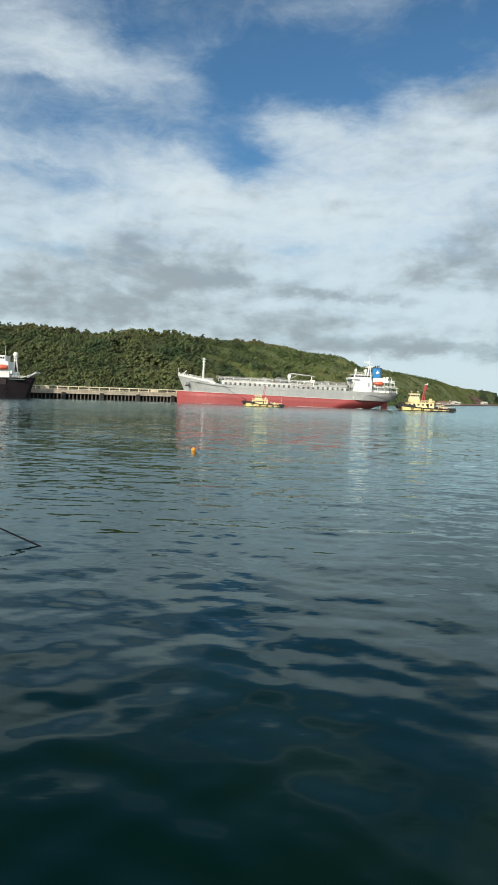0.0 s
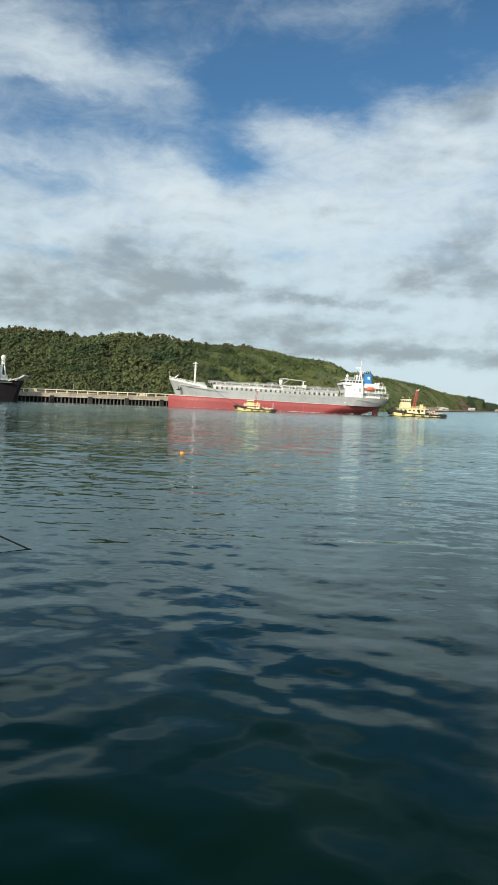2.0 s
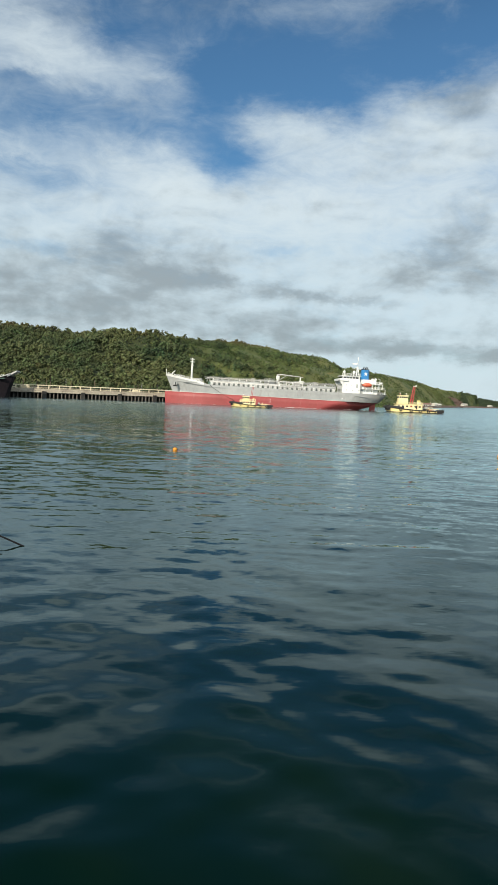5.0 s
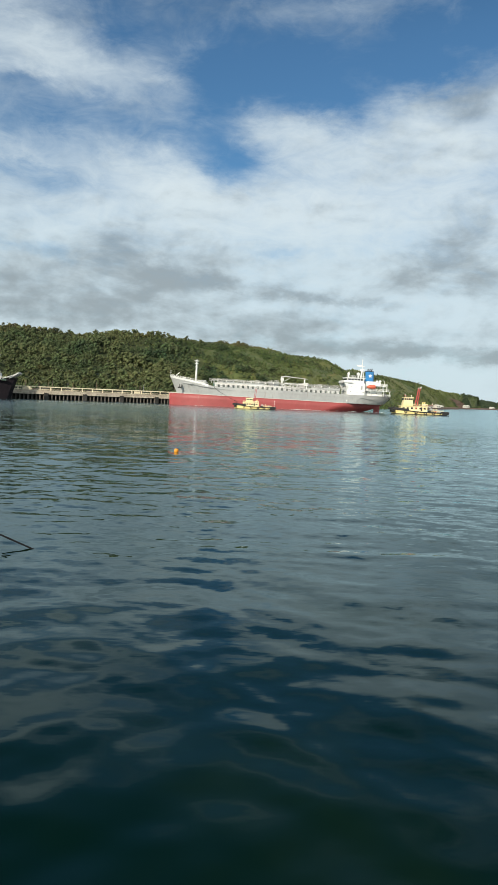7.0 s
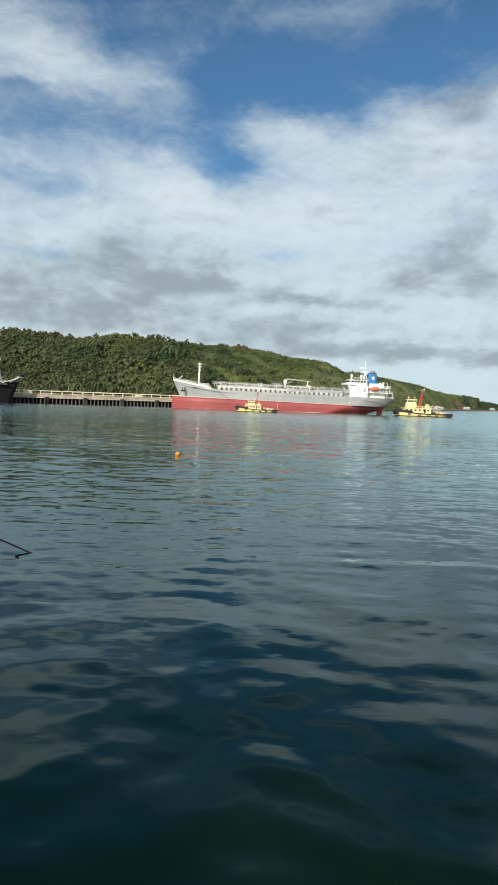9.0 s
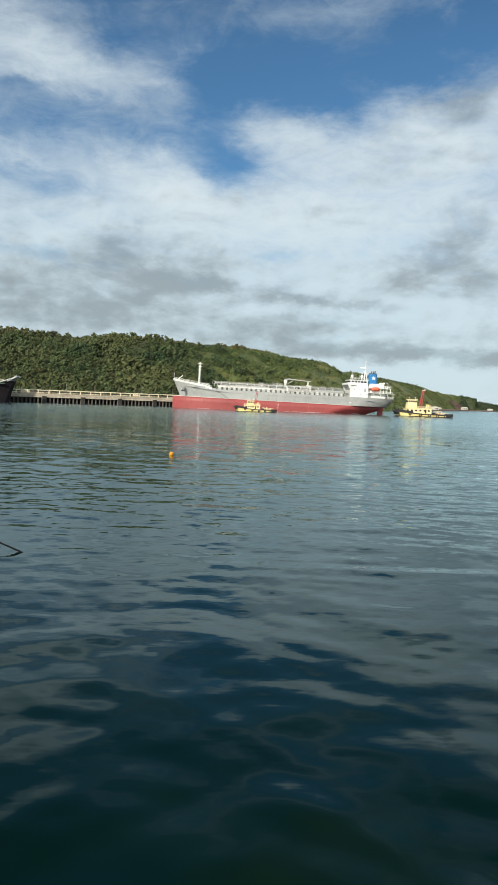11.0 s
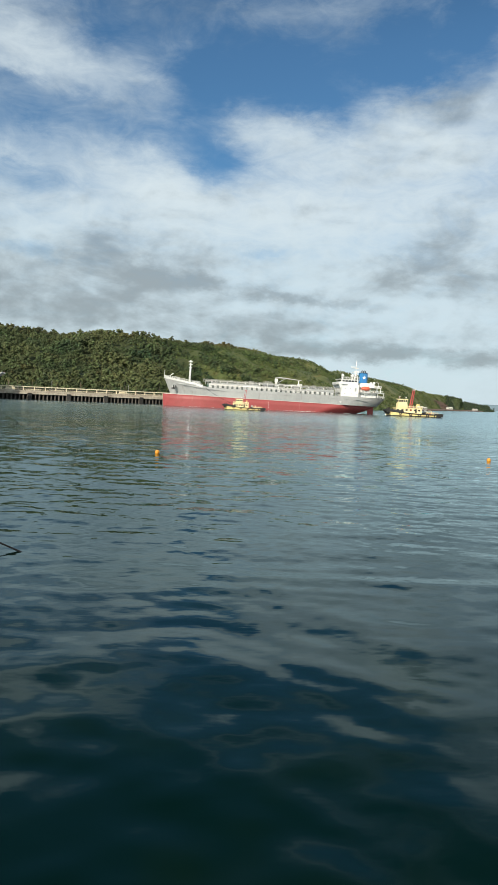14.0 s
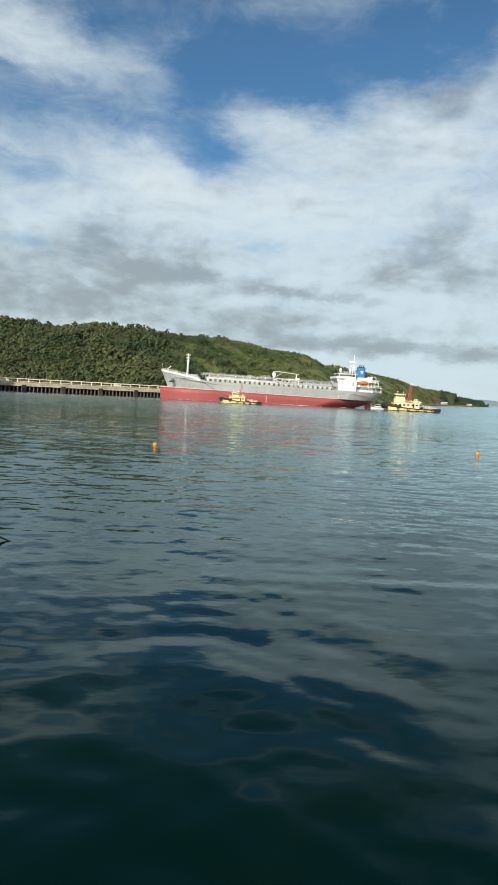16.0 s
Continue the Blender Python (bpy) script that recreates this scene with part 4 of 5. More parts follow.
    for y, z, r in ((-3.6, 11.5, 0.24), (-2.9, 11.5, 0.2), (-2.2, 11.6, 0.26), (2.6, 11.5, 0.24), (3.4, 11.5, 0.24), (-4.4, 11.4, 0.16), (-6.2, 10.9, 0.3), (-7.0, 10.9, 0.26), (-5.6, 11.2, 0.3)):
        part("cargo_pipe", Shape().tube([(-34, y, z), (31, y, z)], r, 7), RAMP_GREY, ship, smooth=True)
    for x0, x1 in ((-30, -8), (16, 31)):
        part("hose_rack", Shape().box(x0, x1, -5.6, -5.3, 11.0, 12.2), PIPE_GREY, ship)
    bracket = Shape().box(-0.7, 0.7, -8.3, -5.3, 9.42, 10.75, 0.05).mesh("side_frame", WHITE)
    for i in range(26):
        part("side_frame", bracket, None, ship, at=pose(-33 + 2.5 * i, 0, 0))
    arch = Shape().box(-0.12, 0.12, -5.1, -4.85, 11, 13.5).box(-0.12, 0.12, 4.85, 5.1, 11, 13.5).box(-0.12, 0.12, -5.1, 5.1, 13.25, 13.5).mesh("pipe_arch", PIPE_GREY)
    for i in range(14):
        part("pipe_arch", arch, None, ship, at=pose(-34.5 + 4.9 * i, 0, 0))
    for y, z in ((-4.6, 13.15), (-3.9, 13.1), (4.2, 13.1)):
        part("upper_pipe", Shape().tube([(-36, y, z), (32, y, z)], 0.13, 6), RAMP_GREY, ship, smooth=True)
    rng = random.Random(4)
    for i in range(16):
        x = -32 + 4.1 * i + rng.uniform(-0.8, 0.8)
        v = part("tank_vent", Shape().tube([(x, -4.4, 11), (x, -4.4, 12.6 + rng.uniform(0, 0.9))], 0.16, 6), WHITE, ship)
        part("vent_head", Shape().tube([(x, -4.4, 12.5), (x, -4.4, 12.9)], 0.34, 7), WHITE, v)
    for i in range(8):
        x = -29 + 8.1 * i
        part("tank_hatch", Shape().tube([(x, -4.0, 11), (x, -4.0, 12.0)], 0.85, 10), RAMP_GREY, ship)
    for x, w, z in ((-33, 3.2, 12.6), (-13, 2.4, 13.2), (-6.0, 5.2, 13.6), (9.5, 3.0, 12.9), (19.5, 2.2, 13.0)):
        h = part("pump_house" if w > 5 else "deck_locker", Shape().box(x, x + w, -3.0, 3.0, 11.0, z, 0.12), RAMP_GREY if w < 5 else PIPE_GREY, ship)
        part("locker_rail", rail(Shape(), [(x, -3.0, z), (x + w, -3.0, z)], 4, 0.9), RAMP_GREY, h)
    for i in range(6):
        x = 2.5 + 1.9 * i
        p = part("manifold_pipe", Shape().tube([(x, -4.5, 11.7), (x, -7.6, 11.7)], 0.3, 8), WHITE, ship)
        part("flange", Shape().tube([(x, -7.6, 11.7), (x, -7.9, 11.7)], 0.5, 10), RAMP_GREY, p)
    part("drip_tray", Shape().box(1.5, 13.5, -8.4, -6.2, 10.3, 10.6), RAMP_GREY, ship)
    part("manifold_frame", Shape().box(1.5, 1.8, -7.6, -7.3, 10.6, 13.2).box(13.2, 13.5, -7.6, -7.3, 10.6, 13.2).box(1.5, 13.5, -7.6, -7.3, 13.0, 13.25), WHITE, ship)
    # hose crane amidships
    crane = part("hose_crane", Shape().tube([(1.0, 0, 11), (1.0, 0, 15.0)], 0.6, 10).box(0.2, 1.9, -0.8, 0.8, 14.6, 16.3, 0.2), WHITE, ship, "white deck crane with long jib laid level")
    part("jib", Shape().tube([(0.4, 0, 16.6), (3.0, 0, 17.0), (14.3, 0, 16.2)], [0.32, 0.32, 0.2], 6), RAMP_GREY, crane)
    part("jib_rest", Shape().box(12.6, 13.1, -0.5, 0.5, 11, 16.0).box(12.2, 14.6, -1.2, 1.2, 12.6, 14.2, 0.1), WHITE, crane)
    part("ram", Shape().tube([(1.8, -0.3, 14.2), (5.2, -0.3, 16.3)], 0.2, 6), PIPE_GREY, crane)
    # accommodation and bridge
    house = part("accommodation", Shape().box(43.0, 52.6, -6.7, 6.7, 9.4, 12.0, 0.1).box(43.0, 49.5, -6.2, 6.2, 12.0, 14.6, 0.1).box(33.9, 43.2, -8.3, 8.3, 9.4, 15.6, 0.1),
                 WHITE, ship, "white accommodation block")
    part("boat_deck", Shape().box(43.2, 56.6, -8.9, 8.9, 11.95, 12.12).box(43.2, 53.0, -8.4, 8.4, 14.55, 14.72), WHITE, house)
    for x in (46, 49.5, 53, 56):
        part("deck_post", Shape().box(x - 0.12, x + 0.12, -8.7, -8.45, 9.4, 11.95), WHITE, house)
        if x < 53:
            part("deck_post", Shape().box(x - 0.1, x + 0.1, -8.2, -8.0, 12.12, 14.55), WHITE, house)
    part("house_door", Shape().box(44.0, 44.9, -6.78, -6.6, 9.5, 11.5), PIPE_GREY, house)
    part("house_door", Shape().box(41.0, 41.9, -8.38, -8.2, 12.15, 14.1), PIPE_GREY, house)
    part("stern_winch", Shape().box(53.6, 55.8, -3.5, -0.8, 9.4, 10.4, 0.1).tube([(54.7, -3.9, 10.6), (54.7, -0.6, 10.6)], 0.7, 10), PIPE_GREY, ship)
    bridge = part("bridge", Shape().box(34.0, 43.0, -6.6, 6.6, 15.6, 18.1, 0.15).box(32.2, 36.6, -9.2, 9.2, 15.5, 16.7, 0.1).box(33.4, 43.6, -7.0, 7.0, 18.1, 18.35, 0.05), WHITE, ship)
    for y in (-8.9, 8.6):
        part("wing_bracket", Shape().loft([[(32.4, q, 15.5), (34.0, q, 15.5), (34.0, q, 12.4)] for q in (y, y + 0.3)]), WHITE, bridge)
    for i in range(9):
        part("bridge_window", Shape().box(33.92, 34.05, -6.0 + 1.36 * i, -4.95 + 1.36 * i, 16.95, 17.75), GLASS_DARK, bridge)
    for i in range(5):
        part("bridge_window", Shape().box(34.6 + 1.6 * i, 35.8 + 1.6 * i, -6.68, -6.55, 16.95, 17.75), GLASS_DARK, bridge)
    for z, xs in ((10.9, (36, 39.2, 42.4, 46, 49.5)), (13.5, (36, 38.6, 41.2)), ):
        for x in xs:
            y = -8.3 if x < 43 else -6.7
            part("porthole", Shape().tube([(x, y - 0.06, z), (x, y + 0.05, z)], 0.2, 8), GLASS_DARK, house)
    for z in (10.9, 13.5):
        for i in range(5):
            part("front_window", Shape().box(33.82, 34.0, -5.6 + 2.6 * i, -4.9 + 2.6 * i, z - 0.4, z + 0.4), GLASS_DARK, house)
    for x, z, x1, y in ((44, 14.6, 52.3, -7.3), (46.5, 12.0, 56.0, -7.9), (33.8, 18.35, 43.4, -6.9)):
        part("deck_rail", rail(Shape(), [(x, y, z), (x1, y, z)], 7), WHITE, house)
    part("aft_rail", rail(Shape(), [(52, -8.4, 9.4), (57.2, -6.2, 9.4), (57.4, 6.2, 9.4)], 5), WHITE, ship)
    for x, z, t in ((51.6, 14.6, 2.6), (53.4, 12.0, 2.5), (50.0, 14.6, 2.4)):
        part("vent_cowl", Shape().tube([(x, -4.5, z), (x, -4.5, z + t)], 0.5, 8).ball((x, -4.7, z + t), 0.75, 0.8, 8, 5), WHITE, house)
    part("upper_deck_house", Shape().box(44.2, 51.8, -4.6, 4.6, 14.6, 16.9, 0.12), WHITE, house)
    part("aft_platform", Shape().box(51.0, 55.2, -6.5, 6.5, 14.5, 14.7).box(54.8, 55.1, -6.4, -6.1, 12, 14.5).box(51.3, 51.6, -6.4, -6.1, 12, 14.5), WHITE, house)
    part("aft_platform_rail", rail(Shape(), [(51.0, -6.5, 14.7), (55.2, -6.5, 14.7), (55.2, 6.5, 14.7)], 4), WHITE, house)
    part("stern_davit", Shape().tube([(53.8, -5.0, 14.7), (53.8, -5.2, 17.2), (52.6, -6.6, 17.6)], 0.16, 6), WHITE, house)
    # stair flights on the side
    part("side_stair", Shape().add([(44.6, -7.9, 14.6), (45.6, -7.9, 14.6), (48.0, -7.9, 12.0), (47.0, -7.9, 12.0), (44.6, -7.5, 14.6), (45.6, -7.5, 14.6), (48.0, -7.5, 12.0), (47.0, -7.5, 12.0)],
                                   [(0, 1, 2, 3), (7, 6, 5, 4), (0, 4, 5, 1), (3, 2, 6, 7), (1, 5, 6, 2), (0, 3, 7, 4)]), PIPE_GREY, house)
    boat = part("lifeboat", Shape().loft([[(x, -8.2 + w * math.cos(a), 13.9 + h * math.sin(a) * (1.0 if math.sin(a) > 0 else 0.8)) for a in np.linspace(0, 2 * math.pi, 13)[:-1]]
                                          for x, w, h in ((44.2, 0.15, 0.3), (44.8, 0.75, 0.8), (45.8, 1.1, 1.1), (47.2, 1.15, 1.2), (48.2, 1.0, 1.1), (48.9, 0.5, 0.6))]), ORANGE, house, "orange enclosed lifeboat", smooth=True)
    for x in (45.2, 48.2):
        part("boat_davit", Shape().tube([(x, -6.6, 14.6), (x, -7.4, 16.2), (x, -8.4, 16.0)], 0.18, 6), WHITE, house)
    fun = part("funnel", Shape().loft([[(46.7 + w * sx, d * sy, z) for sx, sy in ((-1, -0.6), (-0.6, -1), (0.6, -1), (1, -0.6), (1, 0.6), (0.6, 1), (-0.6, 1), (-1, 0.6))]
                                       for z, w, d in ((16.9, 2.1, 2.5), (19.4, 2.05, 2.45), (22.0, 2.0, 2.4))]), FUNNEL_BLUE, ship, "bright blue funnel with a white star mark")
    star = [(46.7 + (1.1 if i % 2 == 0 else 0.5) * math.sin(math.pi * i / 5), -2.53, 19.8 + (1.1 if i % 2 == 0 else 0.5) * math.cos(math.pi * i / 5)) for i in range(10)]
    part("funnel_mark", Shape().add(star + [(x, -2.4, z) for x, _, z in star], [tuple(range(10)), tuple(range(19, 9, -1))] + [(i, (i + 1) % 10, 10 + (i + 1) % 10, 10 + i) for i in range(10)]), WHITE, fun)
    part("funnel_top", Shape().box(44.9, 48.5, -2.2, 2.2, 22.0, 22.35, 0.1), BLACK, fun)
    for x in (45.7, 46.7, 47.6):
        part("exhaust_pipe", Shape().tube([(x, -0.6, 22.2), (x, -0.6, 23.2), (x + 0.4, -0.6, 23.5)], 0.28, 8), BLACK, fun)
    rm = part("radar_mast", Shape().tube([(42.3, -0.5, 18.3), (42.6, 0, 23.0)], 0.3, 6).tube([(42.3, 0.7, 18.3), (42.6, 0.2, 23.0)], 0.3, 6).tube([(43.9, 0, 18.3), (42.9, 0, 23.0)], 0.26, 6)
              .tube([(42.7, 0, 22.5), (42.7, 0, 28.6)], 0.16, 6), WHITE, ship, "white tripod radar mast")
    for z, a, b in ((22.2, 40.6, 44.4), (24.4, 40.2, 44.0)):
        part("yard", Shape().box(a, b, -0.5, 0.5, z, z + 0.25, 0.04), WHITE, rm)
    part("radar_scanner", Shape().box(39.8, 42.6, -0.2, 0.2, 24.9, 25.3, 0.05), WHITE, rm)
    part("radar_scanner", Shape().box(41.6, 44.4, -0.2, 0.2, 22.8, 23.15, 0.05), WHITE, rm)
    for x, y, r in ((35.2, -3.5, 0.75), (40.2, -4.2, 0.85)):
        d = part("dome_pedestal", Shape().tube([(x, y, 18.3), (x, y, 19.8)], 0.25, 7), WHITE, ship)
        part("radar_dome", Shape().ball((x, y, 20.3), r, 1.05), WHITE, d, smooth=True)
    for x, y, h in ((36.6, 4, 22.5), (38.5, -6.4, 20.8), (41.6, 5, 21.5)):
        part("aerial", Shape().tube([(x, y, 18.3), (x, y, h)], 0.06, 4), WHITE, ship)
    return ship


TANKER_AT = (19.4, 342.0)
tanker = build_tanker(pose(*TANKER_AT, 0, 0, 1.15, 0))


# ---- the tugs ----
def build_tug(m, length, beam, label, big):
    """Bow towards -x. Sizes follow the length."""
    tug = thing("tugboat", m, label, "tugboat", "harbour tugs")
    k, L, B = length / 28.0, length, beam
    def zdeck(x):
        return lerp(x / L, (-0.5, -0.25, 0.0, 0.3, 0.5), (2.75, 2.05, 1.55, 1.4, 1.5)) * k ** 0.6
    def half(x, z):
        u = max(0.0, min(1.0, (x + L / 2) / (0.30 * L)))
        w = max(0.0, min(1.0, (L / 2 - x) / (0.12 * L)))
        return B / 2 * max(0.03, (1 - (1 - u) ** 2.2)) ** 0.8 * (0.72 + 0.28 * w ** 0.6)
    hull = part("hull", hull_shell([lambda x: -1.0, lambda x: 0.25 * k, lambda x: zdeck(x) * 0.62, zdeck], half, lambda q: (-0.455, -0.465, -0.485, -0.5)[q] * L,
                                   lambda q: (0.46, 0.475, 0.49, 0.5)[q] * L), TUG_YELLOW, tug, "yellow hull with black fenders")
    part("boot_top", hull_shell([lambda x: -0.9, lambda x: 0.34 * k], lambda x, z: half(x, z) * 1.012, lambda q: (-0.457, -0.470)[q] * L, lambda q: (0.462, 0.478)[q] * L), BLACK, hull)
    sh = Shape()
    pts = [(x, -half(x, 1) - 0.08, zdeck(x) - 0.22 * k) for x in np.linspace(-0.44 * L, 0.485 * L, 16)]
    sh.tube(pts, 0.30 * k, 6)
    part("rubbing_fender", sh, BLACK, hull)
    for s in range(5):
        a = -1.3 + 0.65 * s
        part("bow_fender", Shape().ring((-0.485 * L + 0.04 * L * (1 - math.cos(a)), 0.12 * L * math.sin(a), zdeck(-L / 2) - 0.9 * k), 0.75 * k, 0.36 * k, axis="x"), BLACK, hull)
    part("bow_pad", Shape().tube([(-0.495 * L, -0.10 * L, zdeck(-L / 2) - 0.2 * k), (-0.512 * L, 0, zdeck(-L / 2) - 0.2 * k), (-0.495 * L, 0.10 * L, zdeck(-L / 2) - 0.2 * k)], 0.62 * k, 8), BLACK, hull)
    for i, f in enumerate((-0.26, -0.08, 0.08, 0.22, 0.36)):
        part("tyre_fender", Shape().ring((f * L, -half(f * L, 1) - 0.28 * k, zdeck(f * L) - 0.75 * k), 0.55 * k, 0.24 * k), BLACK, hull)
    part("stern_fender", Shape().tube([(0.49 * L, -0.30 * B, zdeck(L / 2) - 0.35 * k), (0.515 * L, 0, zdeck(L / 2) - 0.35 * k), (0.49 * L, 0.30 * B, zdeck(L / 2) - 0.35 * k)], 0.6 * k, 8)
         .box(0.36 * L, 0.5 * L, -half(0.4 * L, 1) - 0.05, -half(0.4 * L, 1) + 0.3, 0.3 * k, zdeck(0.45 * L) + 0.35 * k), BLACK, hull)
    z0 = zdeck(-0.1 * L)
    part("bulwark", Shape().add([p for x in np.linspace(-0.49 * L, -0.2 * L, 8) for p in ((x, -half(x, 1) + 0.05, zdeck(x) - 0.1), (x, -half(x, 1) + 0.15, zdeck(x) + 0.8 * k))],
                                [(2 * i, 2 * i + 2, 2 * i + 3, 2 * i + 1) for i in range(7)]), BLACK, hull)
    part("deck", Shape().box(-0.3 * L, 0.46 * L, -0.40 * B, 0.40 * B, 0.4 * k, zdeck(0.2 * L) + 0.03), DECK_GREEN, hull)
    a, b = (-0.33, 0.13) if big else (-0.27, 0.10)
    house = part("deckhouse", Shape().box(a * L, b * L, -0.34 * B, 0.34 * B, z0 - 0.6 * k, z0 + 2.3 * k, 0.12), TUG_CREAM, tug)
    part("upper_deck", Shape().box((a - 0.02) * L, (b + 0.02) * L, -0.38 * B, 0.38 * B, z0 + 2.3 * k, z0 + 2.45 * k), TUG_CREAM, house)
    for f in np.linspace(a + 0.04, b - 0.05, 6):
        part("porthole", Shape().box(f * L - 0.5 * k, f * L + 0.5 * k, -0.34 * B - 0.06, -0.34 * B + 0.05, z0 + 0.9 * k, z0 + 1.7 * k), GLASS_DARK, house)
    part("house_door", Shape().box((b - 0.12) * L, (b - 0.12) * L + 0.8 * k, -0.34 * B - 0.05, -0.34 * B + 0.05, z0, z0 + 1.9 * k), BLACK, house)
    part("upper_rail", rail(Shape(), [(a * L, -0.37 * B, z0 + 2.45 * k), (b * L, -0.37 * B, z0 + 2.45 * k), (b * L, 0.37 * B, z0 + 2.45 * k)], 6, 1.0 * k, 0.05), TUG_CREAM, house)
    w0, w1 = (-0.29, -0.12) if big else (-0.22, -0.04)
    zw = z0 + 2.45 * k
    wh = part("wheelhouse", Shape().box(w0 * L, w1 * L, -0.25 * B, 0.25 * B, zw, zw + (1.9 if big else 0.6) * k, 0.08), TUG_CREAM, tug)
    zt = zw + (1.9 if big else 0.6) * k
    top = part("pilot_cabin", Shape().loft([[(x, y, z) for x, y in ((w0 * L + 0.3 - e, -0.22 * B - e), (w1 * L - 0.2 + e, -0.22 * B - e), (w1 * L - 0.2 + e, 0.22 * B + e), (w0 * L + 0.3 - e, 0.22 * B + e))]
                                             for z, e in ((zt, 0), (zt + 2.2 * k, 0.18))]).box(w0 * L, w1 * L + 0.2, -0.26 * B, 0.26 * B, zt + 2.2 * k, zt + 2.4 * k), TUG_CREAM, tug)
    n = 4
    span = (w1 - w0) * L - 0.5
    for i in range(n):
        x = w0 * L + 0.35 + span * (i + 0.15) / n
        part("cabin_window", Shape().box(x, x + span * 0.7 / n, -0.22 * B - 0.22, -0.22 * B + 0.02, zt + 0.95 * k, zt + 1.8 * k), GLASS_DARK, top)
    for i in range(3):
        y = -0.2 * B + 0.4 * B * (i + 0.12) / 3
        part("cabin_window", Shape().box(w0 * L + 0.08, w0 * L + 0.28, y, y + 0.4 * B * 0.76 / 3, zt + 0.95 * k, zt + 1.8 * k), GLASS_DARK, top)
    for x, h in ((w0 * L + 1.0 * k, 1.5), (w1 * L - 0.7 * k, 1.2)):
        part("roof_lamp", Shape().tube([(x, -0.8 * k, zt + 2.4 * k), (x, -0.8 * k, zt + (2.4 + h * 0.6) * k)], 0.08 * k, 5).ball((x, -0.8 * k, zt + (2.5 + h * 0.6) * k), 0.28 * k, 1, 8, 4), WHITE, top)
    xm = (-0.05 if big else -0.015) * L
    hm = (13.2 if big else 9.4) - zw + 3.0 * k
    mr = (0.2 if big else 0.13) * k
    mast = part("mast", Shape().tube([(xm - 0.5 * k, -0.5 * k, zw), (xm + 0.9 * k, -0.2, zw + hm - 3.2 * k)], mr, 6).tube([(xm - 0.5 * k, 0.5 * k, zw), (xm + 0.9 * k, 0.2, zw + hm - 3.2 * k)], mr, 6)
                .tube([(xm + 0.6 * k, 0, zw), (xm + 1.7 * k, 0, zw + hm - 3.0 * k)], mr * 1.2, 6), MAST_RED, tug, "raked red signal mast")
    for f in (0.25, 0.45, 0.65, 0.85):
        z = zw + f * (hm - 3.6 * k)
        part("mast_rung", Shape().box(xm - 0.5 * k + 1.4 * f * k, xm + 0.6 * k + 1.1 * f * k, -0.3 * k, 0.3 * k, z, z + 0.15 * k), MAST_RED, mast)
    part("mast_lamp", Shape().box(xm + 0.6 * k, xm + 2.2 * k, -0.3 * k, 0.3 * k, zw + hm - 3.2 * k, zw + hm - 2.9 * k).ball((xm + 2.0 * k, 0, zw + hm - 2.7 * k), 0.3 * k, 1, 8, 4), WHITE, mast)
    for i, f in enumerate((0.22, 0.29, 0.35)):
        part("deck_gear", Shape().box(f * L - 0.7 * k, f * L + 0.6 * k, -1.6 * k, -0.3 * k, zdeck(f * L) - 0.1, zdeck(f * L) + (0.9, 0.6, 1.1)[i] * k, 0.08), (BLACK, MAST_RED, PIPE_GREY)[i], tug)
    part("bow_staple", Shape().tube([(-0.43 * L, -0.7 * k, zdeck(-0.43 * L) - 0.2), (-0.43 * L, -0.7 * k, zdeck(-0.43 * L) + 1.5 * k), (-0.43 * L, 0.7 * k, zdeck(-0.43 * L) + 1.5 * k), (-0.43 * L, 0.7 * k, zdeck(-0.43 * L) - 0.2)], 0.2 * k, 6), BLACK, tug)
    part("fire_monitor", Shape().tube([(w0 * L + 1.5 * k, 0.9 * k, zt + 2.4 * k), (w0 * L + 1.5 * k, 0.9 * k, zt + 3.0 * k), (w0 * L + 0.7 * k, 0.9 * k, zt + 3.4 * k)], 0.13 * k, 6), MAST_RED, tug)
    part("life_ring", Shape().ring(((b - 0.2) * L, -0.34 * B - 0.1, z0 + 1.4 * k), 0.36 * k, 0.1 * k), ORANGE, house)
    fx = (b - 0.05) * L
    part("exhaust_stack", Shape().tube([(fx, -0.2 * B, zw), (fx + 0.2 * k, -0.2 * B, zw + 2.0 * k)], 0.4 * k, 8).tube([(fx, 0.2 * B, zw), (fx + 0.2 * k, 0.2 * B, zw + 2.0 * k)], 0.4 * k, 8), TUG_YELLOW, tug)
    wx = (b + 0.09) * L
    zd = zdeck(wx)
    winch = part("tow_winch", Shape().box(wx - 1.2 * k, wx + 1.2 * k, -1.4 * k, 1.4 * k, zd - 0.2, zd + 0.7 * k, 0.08), BLACK, tug, "dark towing winch")
    part("drum", Shape().tube([(wx, -1.1 * k, zd + 1.1 * k), (wx, 1.1 * k, zd + 1.1 * k)], 0.75 * k, 12), PIPE_GREY, winch)
    part("tow_arch", Shape().tube([(wx + 2.2 * k, -0.36 * B, zd - 0.2), (wx + 2.2 * k, -0.34 * B, zd + 1.6 * k), (wx + 2.2 * k, 0.34 * B, zd + 1.6 * k), (wx + 2.2 * k, 0.36 * B, zd - 0.2)], 0.18 * k, 6), TUG_CREAM, tug)
    part("stern_rail", rail(Shape(), [(0.2 * L, -0.42 * B, zdeck(0.2 * L)), (0.42 * L, -0.40 * B, zdeck(0.42 * L))], 5, 0.9 * k), TUG_CREAM, tug)
    part("life_raft", Shape().tube([(b * L - 2.4 * k, -0.3 * B, zw + 0.6 * k), (b * L - 1.0 * k, -0.3 * B, zw + 0.6 * k)], 0.42 * k, 9), WHITE, tug)
